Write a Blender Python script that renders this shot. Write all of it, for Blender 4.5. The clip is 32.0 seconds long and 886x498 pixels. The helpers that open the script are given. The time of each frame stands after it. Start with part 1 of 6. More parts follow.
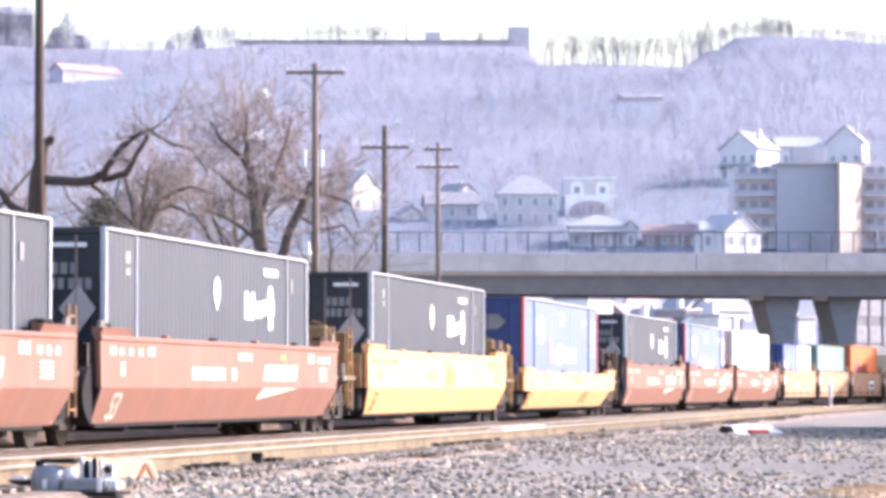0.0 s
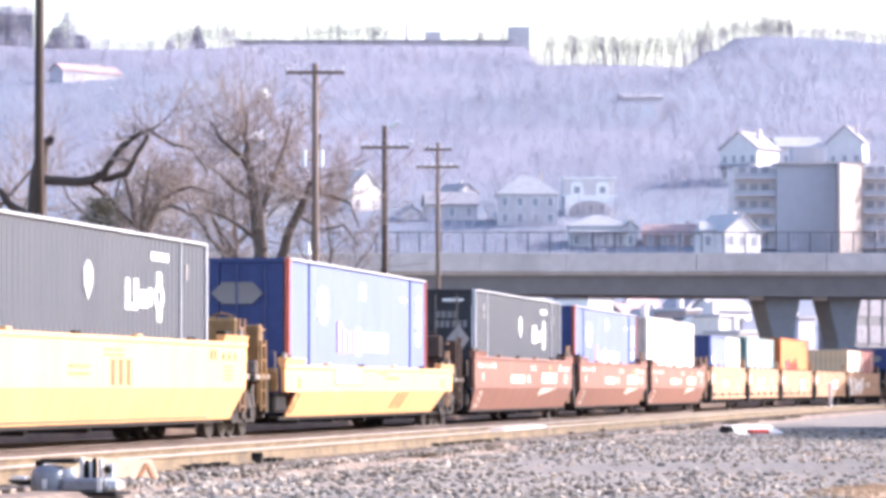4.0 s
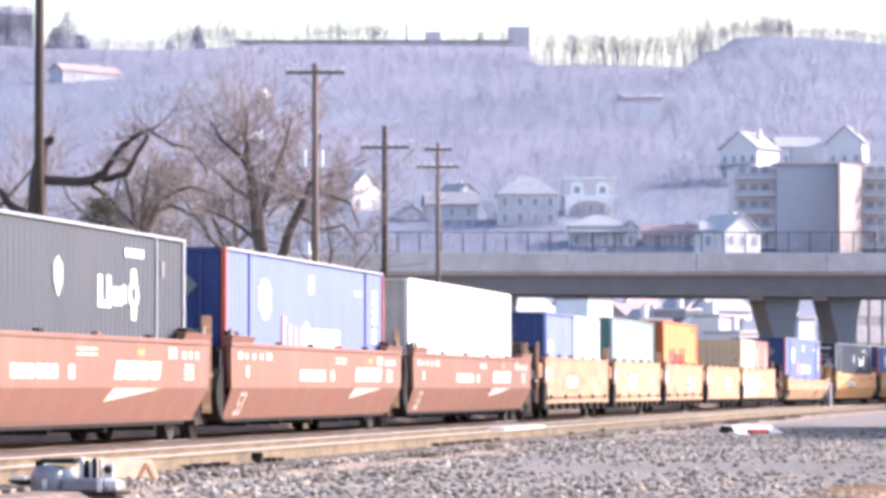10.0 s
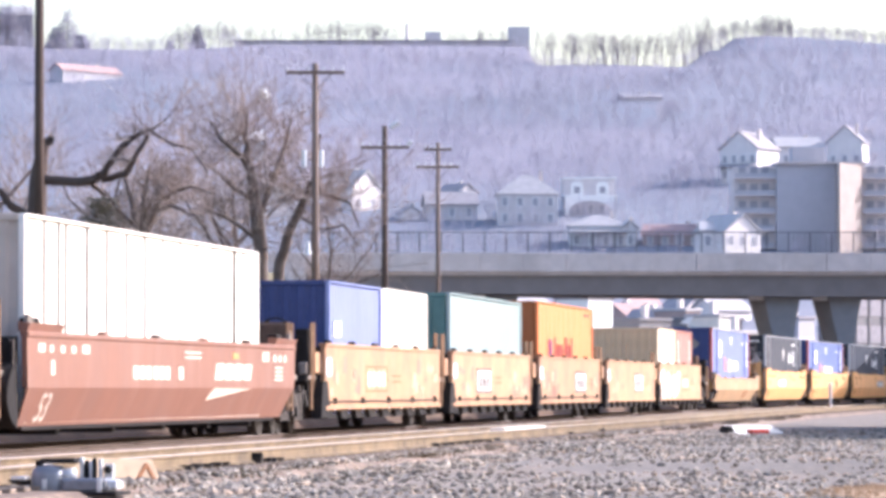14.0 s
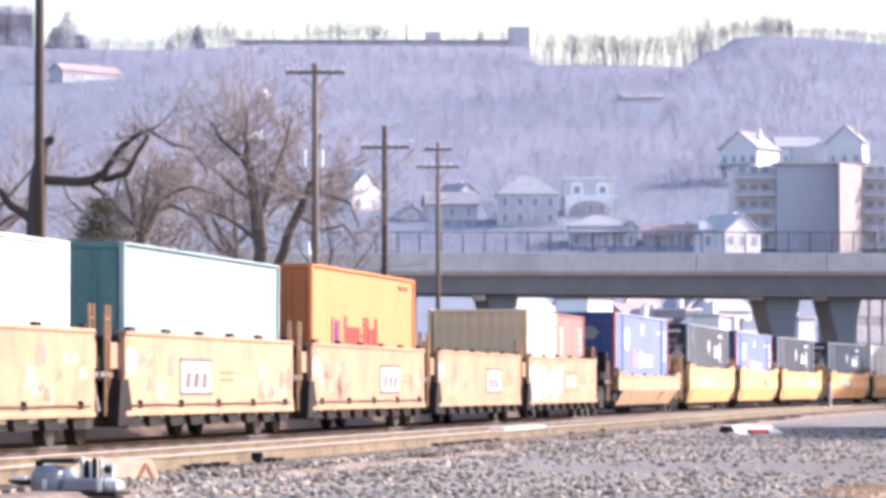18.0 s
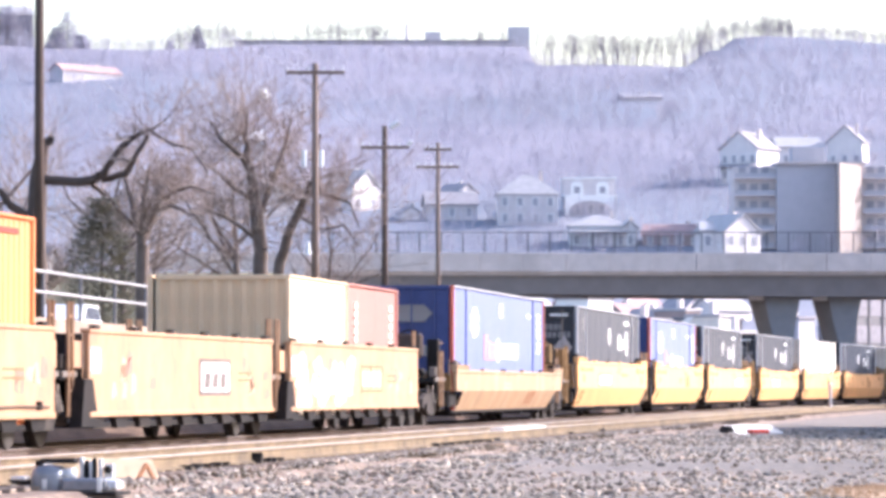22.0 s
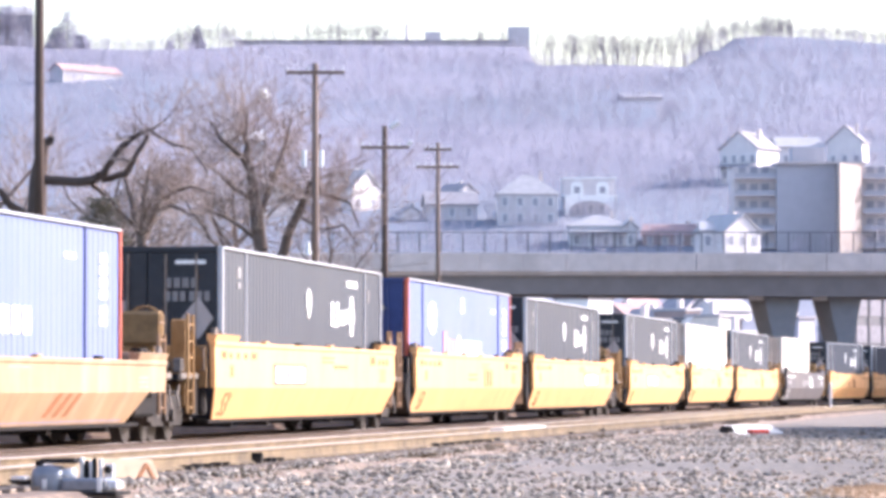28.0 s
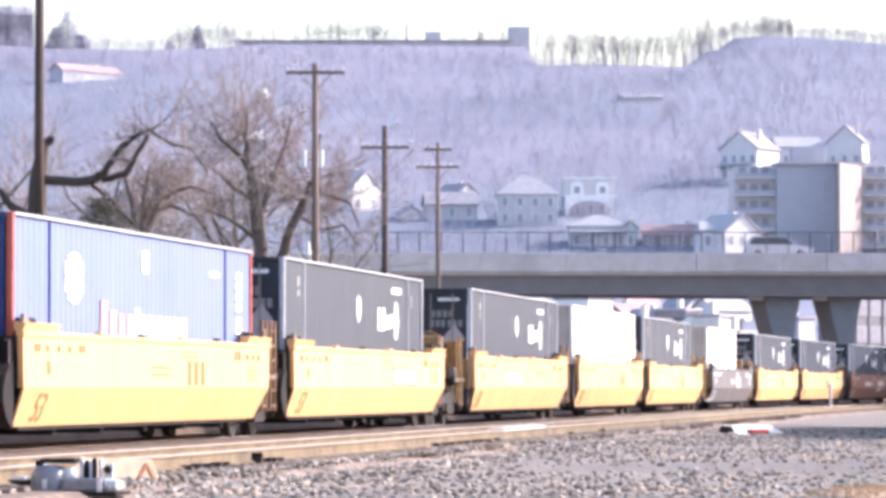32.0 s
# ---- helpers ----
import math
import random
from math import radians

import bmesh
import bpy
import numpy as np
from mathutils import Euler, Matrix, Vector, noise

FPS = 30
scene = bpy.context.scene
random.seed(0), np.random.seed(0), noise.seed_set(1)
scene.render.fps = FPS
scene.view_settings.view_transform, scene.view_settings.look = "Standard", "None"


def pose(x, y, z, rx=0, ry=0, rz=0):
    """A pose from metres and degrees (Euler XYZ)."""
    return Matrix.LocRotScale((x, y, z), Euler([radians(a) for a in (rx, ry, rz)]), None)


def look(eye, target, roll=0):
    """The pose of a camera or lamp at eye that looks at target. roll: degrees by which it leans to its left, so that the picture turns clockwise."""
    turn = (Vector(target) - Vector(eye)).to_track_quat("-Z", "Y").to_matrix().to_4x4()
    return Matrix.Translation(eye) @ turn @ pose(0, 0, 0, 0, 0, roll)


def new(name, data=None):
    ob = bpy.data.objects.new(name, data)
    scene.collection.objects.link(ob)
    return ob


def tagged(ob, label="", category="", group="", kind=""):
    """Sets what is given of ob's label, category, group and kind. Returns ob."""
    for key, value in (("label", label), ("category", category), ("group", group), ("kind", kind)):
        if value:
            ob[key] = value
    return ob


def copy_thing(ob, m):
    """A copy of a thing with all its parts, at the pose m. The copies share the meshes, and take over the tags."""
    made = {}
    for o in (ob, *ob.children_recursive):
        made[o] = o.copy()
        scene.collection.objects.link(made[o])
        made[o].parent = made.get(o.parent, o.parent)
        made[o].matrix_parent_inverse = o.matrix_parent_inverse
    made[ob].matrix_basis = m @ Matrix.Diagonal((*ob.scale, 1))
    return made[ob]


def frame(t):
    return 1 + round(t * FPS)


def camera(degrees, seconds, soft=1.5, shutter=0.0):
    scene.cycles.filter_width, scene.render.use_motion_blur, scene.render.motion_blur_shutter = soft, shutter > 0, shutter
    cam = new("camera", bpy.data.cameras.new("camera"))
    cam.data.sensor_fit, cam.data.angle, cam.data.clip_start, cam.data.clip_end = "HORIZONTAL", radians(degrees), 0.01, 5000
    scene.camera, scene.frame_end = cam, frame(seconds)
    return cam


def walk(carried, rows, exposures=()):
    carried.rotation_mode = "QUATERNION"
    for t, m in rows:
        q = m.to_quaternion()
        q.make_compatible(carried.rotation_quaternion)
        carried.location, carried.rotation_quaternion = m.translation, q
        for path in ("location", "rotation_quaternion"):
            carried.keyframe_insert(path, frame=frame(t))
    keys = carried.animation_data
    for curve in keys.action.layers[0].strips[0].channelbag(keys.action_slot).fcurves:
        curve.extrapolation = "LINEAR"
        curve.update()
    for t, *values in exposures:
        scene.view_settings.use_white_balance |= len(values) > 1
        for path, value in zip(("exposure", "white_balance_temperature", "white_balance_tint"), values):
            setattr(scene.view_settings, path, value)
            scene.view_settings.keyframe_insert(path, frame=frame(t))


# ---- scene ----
cam = camera(12.587, 32.0, soft=3.8)
EYE = (0.0, 0.0, 0.862)
AIM = (0.0, 100.0, 0.862 + 100.0 * (687.47 - 441.0) / 7108.7)
walk(cam, [(0.0, look(EYE, AIM)), (32.0, look(EYE, AIM))], exposures=[(0.0, 1.54, 5750, 21.5), (4.0, 1.49, 5750, 21.5), (9.0, 1.37, 5750, 21.5), (12.0, 1.25, 5750, 21.5), (14.0, 1.20, 5750, 21.5), (17.0, 1.24, 5750, 21.5), (19.5, 1.28, 5750, 21.5), (22.0, 1.41, 5750, 21.5), (26.0, 1.40, 5750, 21.5), (29.0, 1.40, 5750, 21.5), (32.0, 1.34, 5750, 21.5)])

# ---- light ----
SUN_AZ, SUN_EL = radians(20.0), radians(27.0)      # azimuth from +x towards +y
sun_way = Vector((math.cos(SUN_EL) * math.cos(SUN_AZ), math.cos(SUN_EL) * math.sin(SUN_AZ), math.sin(SUN_EL)))
world = bpy.data.worlds.new("sky")
scene.world = world
world.use_nodes = True
wn = world.node_tree.nodes
sky = wn.new("ShaderNodeTexSky")
sky.sky_type, sky.sun_disc = "NISHITA", False
sky.sun_elevation, sky.sun_rotation = SUN_EL, math.pi / 2 - SUN_AZ
sky.dust_density, sky.air_density, sky.ozone_density = 3.0, 1.3, 1.0
wn["Background"].inputs["Strength"].default_value = 0.15
world.node_tree.links.new(sky.outputs[0], wn["Background"].inputs["Color"])
lamp = bpy.data.lights.new("sun", "SUN")
lamp.energy, lamp.angle, lamp.color = 3.3, radians(0.6), (1.0, 0.925, 0.825)
new("sun", lamp).matrix_world = look(sun_way * 300, (0, 0, 0))


# ---- materials ----
def mat(name, colour, rough=0.7, metal=0.0, vary=0.25, grain=6.0, stain=0.5, streak=1.0, bump=0.0, dirt=None, dirt_amount=0.0, coords="Object", rnd=0.0, spec=0.4, drip=None, drip_amount=0.0):
    """Principled paint or stone with fine grain, broad stains, optional dirt patches and per-object shade changes."""
    m = bpy.data.materials.new(name)
    m.use_nodes = True
    nt = m.node_tree
    n, l = nt.nodes, nt.links
    b = n["Principled BSDF"]
    b.inputs["Roughness"].default_value, b.inputs["Metallic"].default_value = rough, metal
    b.inputs["Specular IOR Level"].default_value = spec
    tc = n.new("ShaderNodeTexCoord")
    mp = n.new("ShaderNodeMapping")
    mp.inputs["Scale"].default_value = (1 if streak >= 1 else 0.0, 1, streak)
    l.new(tc.outputs[coords], mp.inputs["Vector"])
    fine, broad = n.new("ShaderNodeTexNoise"), n.new("ShaderNodeTexNoise")
    fine.inputs["Scale"].default_value, broad.inputs["Scale"].default_value = grain, stain
    fine.inputs["Detail"].default_value = 6
    broad.inputs["Detail"].default_value = 5
    for t in (fine, broad):
        l.new(mp.outputs[0], t.inputs["Vector"])
    add = n.new("ShaderNodeMath")
    add.operation = "ADD"
    l.new(fine.outputs["Fac"], add.inputs[0])
    l.new(broad.outputs["Fac"], add.inputs[1])
    rng = n.new("ShaderNodeMapRange")
    rng.inputs["From Min"].default_value, rng.inputs["From Max"].default_value = 0.7, 1.3
    rng.inputs["To Min"].default_value, rng.inputs["To Max"].default_value = 1 - vary, 1 + vary
    l.new(add.outputs[0], rng.inputs["Value"])
    fac = rng.outputs[0]
    if rnd:
        oi = n.new("ShaderNodeObjectInfo")
        r2 = n.new("ShaderNodeMapRange")
        r2.inputs["To Min"].default_value, r2.inputs["To Max"].default_value = 1 - rnd, 1 + rnd
        l.new(oi.outputs["Random"], r2.inputs["Value"])
        mu = n.new("ShaderNodeMath")
        mu.operation = "MULTIPLY"
        l.new(fac, mu.inputs[0])
        l.new(r2.outputs[0], mu.inputs[1])
        fac = mu.outputs[0]
    hsv = n.new("ShaderNodeHueSaturation")
    hsv.inputs["Color"].default_value = (*colour, 1)
    l.new(fac, hsv.inputs["Value"])
    out = hsv.outputs[0]
    if dirt:
        patch = n.new("ShaderNodeTexNoise")
        patch.inputs["Scale"].default_value, patch.inputs["Detail"].default_value = stain * 1.7, 8
        patch.inputs["Roughness"].default_value = 0.65
        l.new(mp.outputs[0], patch.inputs["Vector"])
        r3 = n.new("ShaderNodeMapRange")
        r3.inputs["From Min"].default_value, r3.inputs["From Max"].default_value = 0.48, 0.68
        r3.inputs["To Max"].default_value = dirt_amount
        l.new(patch.outputs["Fac"], r3.inputs["Value"])
        mix = n.new("ShaderNodeMix")
        mix.data_type = "RGBA"
        l.new(r3.outputs[0], mix.inputs[0])
        l.new(out, mix.inputs[6])
        mix.inputs[7].default_value = (*dirt, 1)
        out = mix.outputs[2]
    if drip:
        # runs of rain-washed dirt or rust down the panel
        m2 = n.new("ShaderNodeMapping")
        m2.inputs["Scale"].default_value = (0.0, 1.1, 0.25)
        l.new(tc.outputs[coords], m2.inputs["Vector"])
        run = n.new("ShaderNodeTexNoise")
        run.inputs["Scale"].default_value, run.inputs["Detail"].default_value, run.inputs["Roughness"].default_value = 1.0, 7, 0.6
        l.new(m2.outputs[0], run.inputs["Vector"])
        r4 = n.new("ShaderNodeMapRange")
        r4.inputs["From Min"].default_value, r4.inputs["From Max"].default_value = 0.50, 0.66
        r4.inputs["To Max"].default_value = drip_amount
        l.new(run.outputs["Fac"], r4.inputs["Value"])
        mx = n.new("ShaderNodeMix")
        mx.data_type = "RGBA"
        l.new(r4.outputs[0], mx.inputs[0])
        l.new(out, mx.inputs[6])
        mx.inputs[7].default_value = (*drip, 1)
        out = mx.outputs[2]
    l.new(out, b.inputs["Base Color"])
    if bump:
        bp = n.new("ShaderNodeBump")
        bp.inputs["Strength"].default_value, bp.inputs["Distance"].default_value = bump, 0.02
        l.new(fine.outputs["Fac"], bp.inputs["Height"])
        l.new(bp.outputs[0], b.inputs["Normal"])
    return m


GRIME = (0.10, 0.075, 0.06)
yellow = mat("yellow_car_paint", (0.74, 0.415, 0.175), 0.55, vary=0.08, grain=3, stain=0.6, dirt=(0.50, 0.31, 0.14), dirt_amount=0.45, rnd=0.06, drip=(0.48, 0.27, 0.12), drip_amount=0.4)
dull_yellow = mat("dusty_yellow_car_paint", (0.37, 0.235, 0.13), 0.65, vary=0.12, grain=3, stain=0.6, dirt=(0.26, 0.18, 0.11), dirt_amount=0.6, drip=(0.50, 0.40, 0.28), drip_amount=0.35)
brown = mat("brown_car_paint", (0.218, 0.101, 0.068), 0.6, vary=0.09, grain=3, stain=0.6, dirt=(0.185, 0.105, 0.085), dirt_amount=0.5, rnd=0.06, drip=(0.27, 0.155, 0.12), drip_amount=0.4)
tan = mat("faded_tan_car_paint", (0.41, 0.24, 0.13), 0.7, vary=0.18, grain=4, stain=0.7, dirt=(0.32, 0.17, 0.11), dirt_amount=0.85, rnd=0.08, drip=(0.46, 0.30, 0.19), drip_amount=0.3)
car_grey = mat("grey_car_paint", (0.24, 0.23, 0.23), 0.6, vary=0.2, streak=0.3, dirt=GRIME, dirt_amount=0.4)
under = mat("dirty_black_steel", (0.020, 0.018, 0.018), 0.9, vary=0.4, grain=9, spec=0.2, dirt=(0.042, 0.03, 0.023), dirt_amount=0.4)
wheel_steel = mat("worn_wheel_steel", (0.034, 0.027, 0.023), 0.7, 0.0, vary=0.35, dirt=(0.07, 0.05, 0.04), dirt_amount=0.5)
box_grey = mat("slate_grey_container", (0.041, 0.049, 0.068), 0.5, vary=0.10, grain=3, stain=0.3, streak=0.3, rnd=0.05, dirt=(0.065, 0.07, 0.08), dirt_amount=0.4)
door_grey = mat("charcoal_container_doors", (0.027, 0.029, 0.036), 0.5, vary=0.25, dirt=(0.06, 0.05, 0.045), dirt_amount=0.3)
trim_white = mat("pale_grey_trim", (0.42, 0.43, 0.455), 0.5, vary=0.12)
box_blue = mat("blue_container", (0.142, 0.182, 0.38), 0.5, vary=0.09, grain=3, stain=0.3, streak=0.3, rnd=0.04, dirt=(0.09, 0.14, 0.30), dirt_amount=0.35)
# wall blue darkened for the shaded ends; the lift posts use it too
navy = mat("shaded_blue_end_and_posts", (0.035, 0.055, 0.17), 0.5, vary=0.15)
box_blue_b = mat("violet_blue_container", (0.185, 0.23, 0.44), 0.5, vary=0.1, streak=0.3)
trim_red = mat("orange_red_trim", (0.50, 0.12, 0.075), 0.5, vary=0.12)
box_white = mat("white_container", (0.85, 0.79, 0.70), 0.55, vary=0.05, grain=3, stain=0.3, streak=0.3, dirt=(0.74, 0.67, 0.59), dirt_amount=0.35, drip=(0.60, 0.57, 0.50), drip_amount=0.3)
box_pale = mat("pale_aqua_container", (0.255, 0.345, 0.35), 0.55, vary=0.06, streak=0.3, dirt=(0.32, 0.37, 0.36), dirt_amount=0.3, drip=(0.36, 0.39, 0.37), drip_amount=0.3)
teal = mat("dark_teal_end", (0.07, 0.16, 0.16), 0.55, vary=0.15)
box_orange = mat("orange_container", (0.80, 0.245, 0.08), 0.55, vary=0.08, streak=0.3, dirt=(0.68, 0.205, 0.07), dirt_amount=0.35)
# wall orange at about half strength, as the end's shade
orange_end = mat("shaded_orange_end", (0.42, 0.13, 0.04), 0.55, vary=0.1)
box_red = mat("faded_red_container", (0.40, 0.185, 0.155), 0.6, vary=0.1, streak=0.3, dirt=(0.35, 0.17, 0.145), dirt_amount=0.4)
box_cream = mat("cream_container", (0.80, 0.74, 0.62), 0.6, vary=0.06, streak=0.3, dirt=(0.66, 0.57, 0.45), dirt_amount=0.3)
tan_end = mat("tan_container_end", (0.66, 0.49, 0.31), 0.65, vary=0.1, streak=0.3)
seam_pale = mat("pale_grey_seam", (0.25, 0.245, 0.222), 0.6, vary=0.3)
seam_grey = mat("grey_seam", (0.13, 0.13, 0.118), 0.6, vary=0.2)
mark_white = mat("white_lettering", (0.80, 0.80, 0.78), 0.6, vary=0.08)
faded_red = mat("faded_red_lettering", (0.56, 0.27, 0.28), 0.6, vary=0.15)
dark_red = mat("dark_red_lettering", (0.26, 0.04, 0.025), 0.7, vary=0.15)
mark_blue = mat("blue_lettering", (0.06, 0.08, 0.42), 0.6, vary=0.1)
mark_dark = mat("dark_lettering", (0.06, 0.05, 0.05), 0.7, vary=0.2)
mark_brown = mat("rust_brown_lettering", (0.30, 0.12, 0.05), 0.7, vary=0.2)
rail_head = mat("polished_rail_head", (0.56, 0.50, 0.48), 0.35, 0.7, vary=0.12)
rail_rust = mat("sandy_rust_rail", (0.185, 0.135, 0.08), 0.85, vary=0.35, grain=6, stain=0.9, dirt=(0.065, 0.05, 0.038), dirt_amount=0.75)
dark_rust = mat("dark_rust_rail", (0.105, 0.075, 0.06), 0.85, vary=0.25, grain=10)
old_grey = mat("old_dark_grey_car_paint", (0.115, 0.105, 0.11), 0.65, vary=0.25, streak=0.3, dirt=(0.17, 0.13, 0.11), dirt_amount=0.5)
tie_wood = mat("weathered_tie_wood", (0.20, 0.155, 0.12), 0.9, vary=0.3, grain=8, streak=4, rnd=0.2)
concrete = mat("bridge_concrete", (0.66, 0.585, 0.56), 0.85, vary=0.12, grain=1.5, stain=0.12, dirt=(0.43, 0.385, 0.36), dirt_amount=0.4)
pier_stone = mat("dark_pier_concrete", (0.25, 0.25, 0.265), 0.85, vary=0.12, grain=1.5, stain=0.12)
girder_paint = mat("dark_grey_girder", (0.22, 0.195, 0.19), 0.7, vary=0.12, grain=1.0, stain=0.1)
fence_dark = mat("dark_fence_steel", (0.17, 0.165, 0.18), 0.6, 0.3, vary=0.2)
pole_wood = mat("utility_pole_wood", (0.19, 0.14, 0.115), 0.9, vary=0.25, grain=7, streak=0.15)
dark_pole_wood = mat("creosoted_pole_wood", (0.085, 0.059, 0.048), 0.9, vary=0.3, grain=7, streak=0.15)
stencil_dark = mat("taupe_stencil_paint", (0.12, 0.095, 0.085), 0.7, vary=0.25, grain=8)
insulator = mat("pale_insulator", (0.75, 0.76, 0.78), 0.25, vary=0.05)
cable = mat("grey_cable", (0.36, 0.35, 0.38), 0.6, vary=0.1)
bark = mat("grey_brown_bark", (0.15, 0.115, 0.10), 0.9, vary=0.3, grain=8, streak=0.3, bump=0.4)
dark_bark = mat("dark_brown_bark", (0.085, 0.062, 0.053), 0.9, vary=0.3, grain=8, streak=0.3, bump=0.4)
twig = mat("winter_twigs", (0.34, 0.27, 0.24), 0.9, vary=0.3, grain=3)
# needles lightened so that their colour includes some haze
needle = mat("hazed_evergreen_needles", (0.27, 0.25, 0.19), 0.9, vary=0.4, grain=4)
rail_pipe = mat("dull_grey_rail_pipe", (0.36, 0.36, 0.37), 0.6, 0.2, vary=0.15)
faded_ink = mat("faded_cream_lettering", (0.66, 0.57, 0.48), 0.7, vary=0.2, grain=9)
end_steel = mat("grimy_brown_end_steel", (0.09, 0.056, 0.04), 0.8, vary=0.35, grain=7, dirt=(0.05, 0.042, 0.04), dirt_amount=0.7)
# car yellow darkened for the shaded ends, with patches of real grime
ochre_end = mat("shaded_grimy_yellow_end", (0.30, 0.175, 0.07), 0.75, vary=0.3, grain=6, dirt=(0.08, 0.055, 0.035), dirt_amount=0.6)
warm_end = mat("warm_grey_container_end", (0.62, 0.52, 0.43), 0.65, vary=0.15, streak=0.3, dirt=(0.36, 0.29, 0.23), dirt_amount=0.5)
paint_white = mat("white_paint", (0.80, 0.80, 0.79), 0.6, vary=0.08, grain=4)
galv = mat("pale_galvanised_pipe", (0.66, 0.67, 0.68), 0.45, 0.3, vary=0.12)
machine_grey = mat("silver_grey_machine", (0.24, 0.255, 0.285), 0.42, 0.2, vary=0.25, grain=9, dirt=GRIME, dirt_amount=0.4)
signal_red = mat("red_paint", (0.62, 0.07, 0.05), 0.6, vary=0.15)
dusty_truck = mat("dusty_truck_casting", (0.030, 0.024, 0.021), 0.85, vary=0.45, grain=7, dirt=(0.065, 0.047, 0.036), dirt_amount=0.6)
pale_placard = mat("pale_placard", (0.42, 0.37, 0.35), 0.6, vary=0.15)
white_spray = mat("white_spray_paint", (0.74, 0.70, 0.64), 0.8, vary=0.12, grain=5)
# distant panes: paler than the near glass, haze put into the colour
far_glass = mat("hazed_far_window", (0.34, 0.33, 0.37), 0.6, vary=0.1)
glass = mat("dark_window_glass", (0.10, 0.11, 0.13), 0.15, vary=0.2, spec=0.6)
tyre = mat("black_rubber", (0.025, 0.025, 0.025), 0.85, vary=0.2)
silver_car = mat("silver_car_paint", (0.58, 0.59, 0.62), 0.35, 0.1, vary=0.05)


def let_through(m, share):
    """Thin twigs and needles let part of the light through."""
    n, l = m.node_tree.nodes, m.node_tree.links
    b = n["Principled BSDF"]
    tr, mix = n.new("ShaderNodeBsdfTranslucent"), n.new("ShaderNodeMixShader")
    l.new(b.inputs["Base Color"].links[0].from_socket, tr.inputs["Color"])
    mix.inputs[0].default_value = share
    l.new(b.outputs[0], mix.inputs[1])
    l.new(tr.outputs[0], mix.inputs[2])
    l.new(mix.outputs[0], n["Material Output"].inputs["Surface"])
    return m


let_through(needle, 0.35)


# ---- mesh helpers ----
class Shape:
    """A plain list of corners and faces, filled by simple solids."""

    def __init__(self):
        self.v, self.f = [], []

    def add(self, verts, faces):
        o = len(self.v)
        self.v += verts
        self.f += [tuple(i + o for i in f) for f in faces]
        return self

    def box(self, x0, x1, y0, y1, z0, z1, bevel=0.0):
        if bevel:
            b = bevel
            ring = lambda z, k: [(x0 + b * k, y0 + b, z), (x0 + b, y0 + b * k, z), (x1 - b, y0 + b * k, z), (x1 - b * k, y0 + b, z), (x1 - b * k, y1 - b, z), (x1 - b, y1 - b * k, z), (x0 + b, y1 - b * k, z), (x0 + b * k, y1 - b, z)]
            v = ring(z0, 1) + ring(z0 + b, 0) + ring(z1 - b, 0) + ring(z1, 1)
            f = [tuple(range(7, -1, -1)), tuple(range(24, 32))]
            for k in range(3):
                f += [(8 * k + i, 8 * k + (i + 1) % 8, 8 * k + 8 + (i + 1) % 8, 8 * k + 8 + i) for i in range(8)]
            return self.add(v, f)
        v = [(x, y, z) for z in (z0, z1) for x, y in ((x0, y0), (x1, y0), (x1, y1), (x0, y1))]
        return self.add(v, [(3, 2, 1, 0), (4, 5, 6, 7), (0, 1, 5, 4), (1, 2, 6, 5), (2, 3, 7, 6), (3, 0, 4, 7)])

    def prism(self, outline, axis, a, b):
        """Extrudes an outline of (u, v) along an axis from a to b: x takes (y, z), y takes (x, z), z takes (x, y)."""
        put = {"x": lambda u, w, c: (c, u, w), "y": lambda u, w, c: (u, c, w), "z": lambda u, w, c: (u, w, c)}[axis]
        n = len(outline)
        v = [put(u, w, a) for u, w in outline] + [put(u, w, b) for u, w in outline]
        return self.add(v, [tuple(range(n - 1, -1, -1)), tuple(range(n, 2 * n))] + [(i, (i + 1) % n, n + (i + 1) % n, n + i) for i in range(n)])

    def tube(self, p, q, r0, r1=None, n=8, caps=True):
        p, q = Vector(p), Vector(q)
        r1 = r0 if r1 is None else r1
        d = (q - p).normalized()
        s = d.orthogonal().normalized()
        u = d.cross(s)
        v = [tuple(c + (s * math.cos(2 * math.pi * i / n) + u * math.sin(2 * math.pi * i / n)) * r) for c, r in ((p, r0), (q, r1)) for i in range(n)]
        f = [(i, (i + 1) % n, n + (i + 1) % n, n + i) for i in range(n)]
        if caps:
            f += [tuple(range(n - 1, -1, -1)), tuple(range(n, 2 * n))]
        return self.add(v, f)

    def pipe(self, points, r, n=6):
        """One smooth pipe through the points."""
        pts = [Vector(p) for p in points]
        o = len(self.v)
        for i, p in enumerate(pts):
            d = (pts[min(i + 1, len(pts) - 1)] - pts[max(i - 1, 0)]).normalized()
            s = d.cross(Vector((0.31, 0.17, 0.93))).normalized()
            u = d.cross(s)
            self.v += [tuple(p + (s * math.cos(2 * math.pi * k / n) + u * math.sin(2 * math.pi * k / n)) * r) for k in range(n)]
        for i in range(len(pts) - 1):
            self.f += [(o + i * n + k, o + i * n + (k + 1) % n, o + (i + 1) * n + (k + 1) % n, o + (i + 1) * n + k) for k in range(n)]
        return self

    def mesh(self, name, material, smooth=False):
        me = bpy.data.meshes.new(name)
        me.from_pydata(self.v, [], self.f)
        bm = bmesh.new()
        bm.from_mesh(me)
        if len(bm.faces) < 20000:
            bmesh.ops.recalc_face_normals(bm, faces=bm.faces)
        bm.to_mesh(me)
        bm.free()
        me.materials.append(material)
        if smooth:
            me.polygons.foreach_set("use_smooth", [True] * len(me.polygons))
        return me


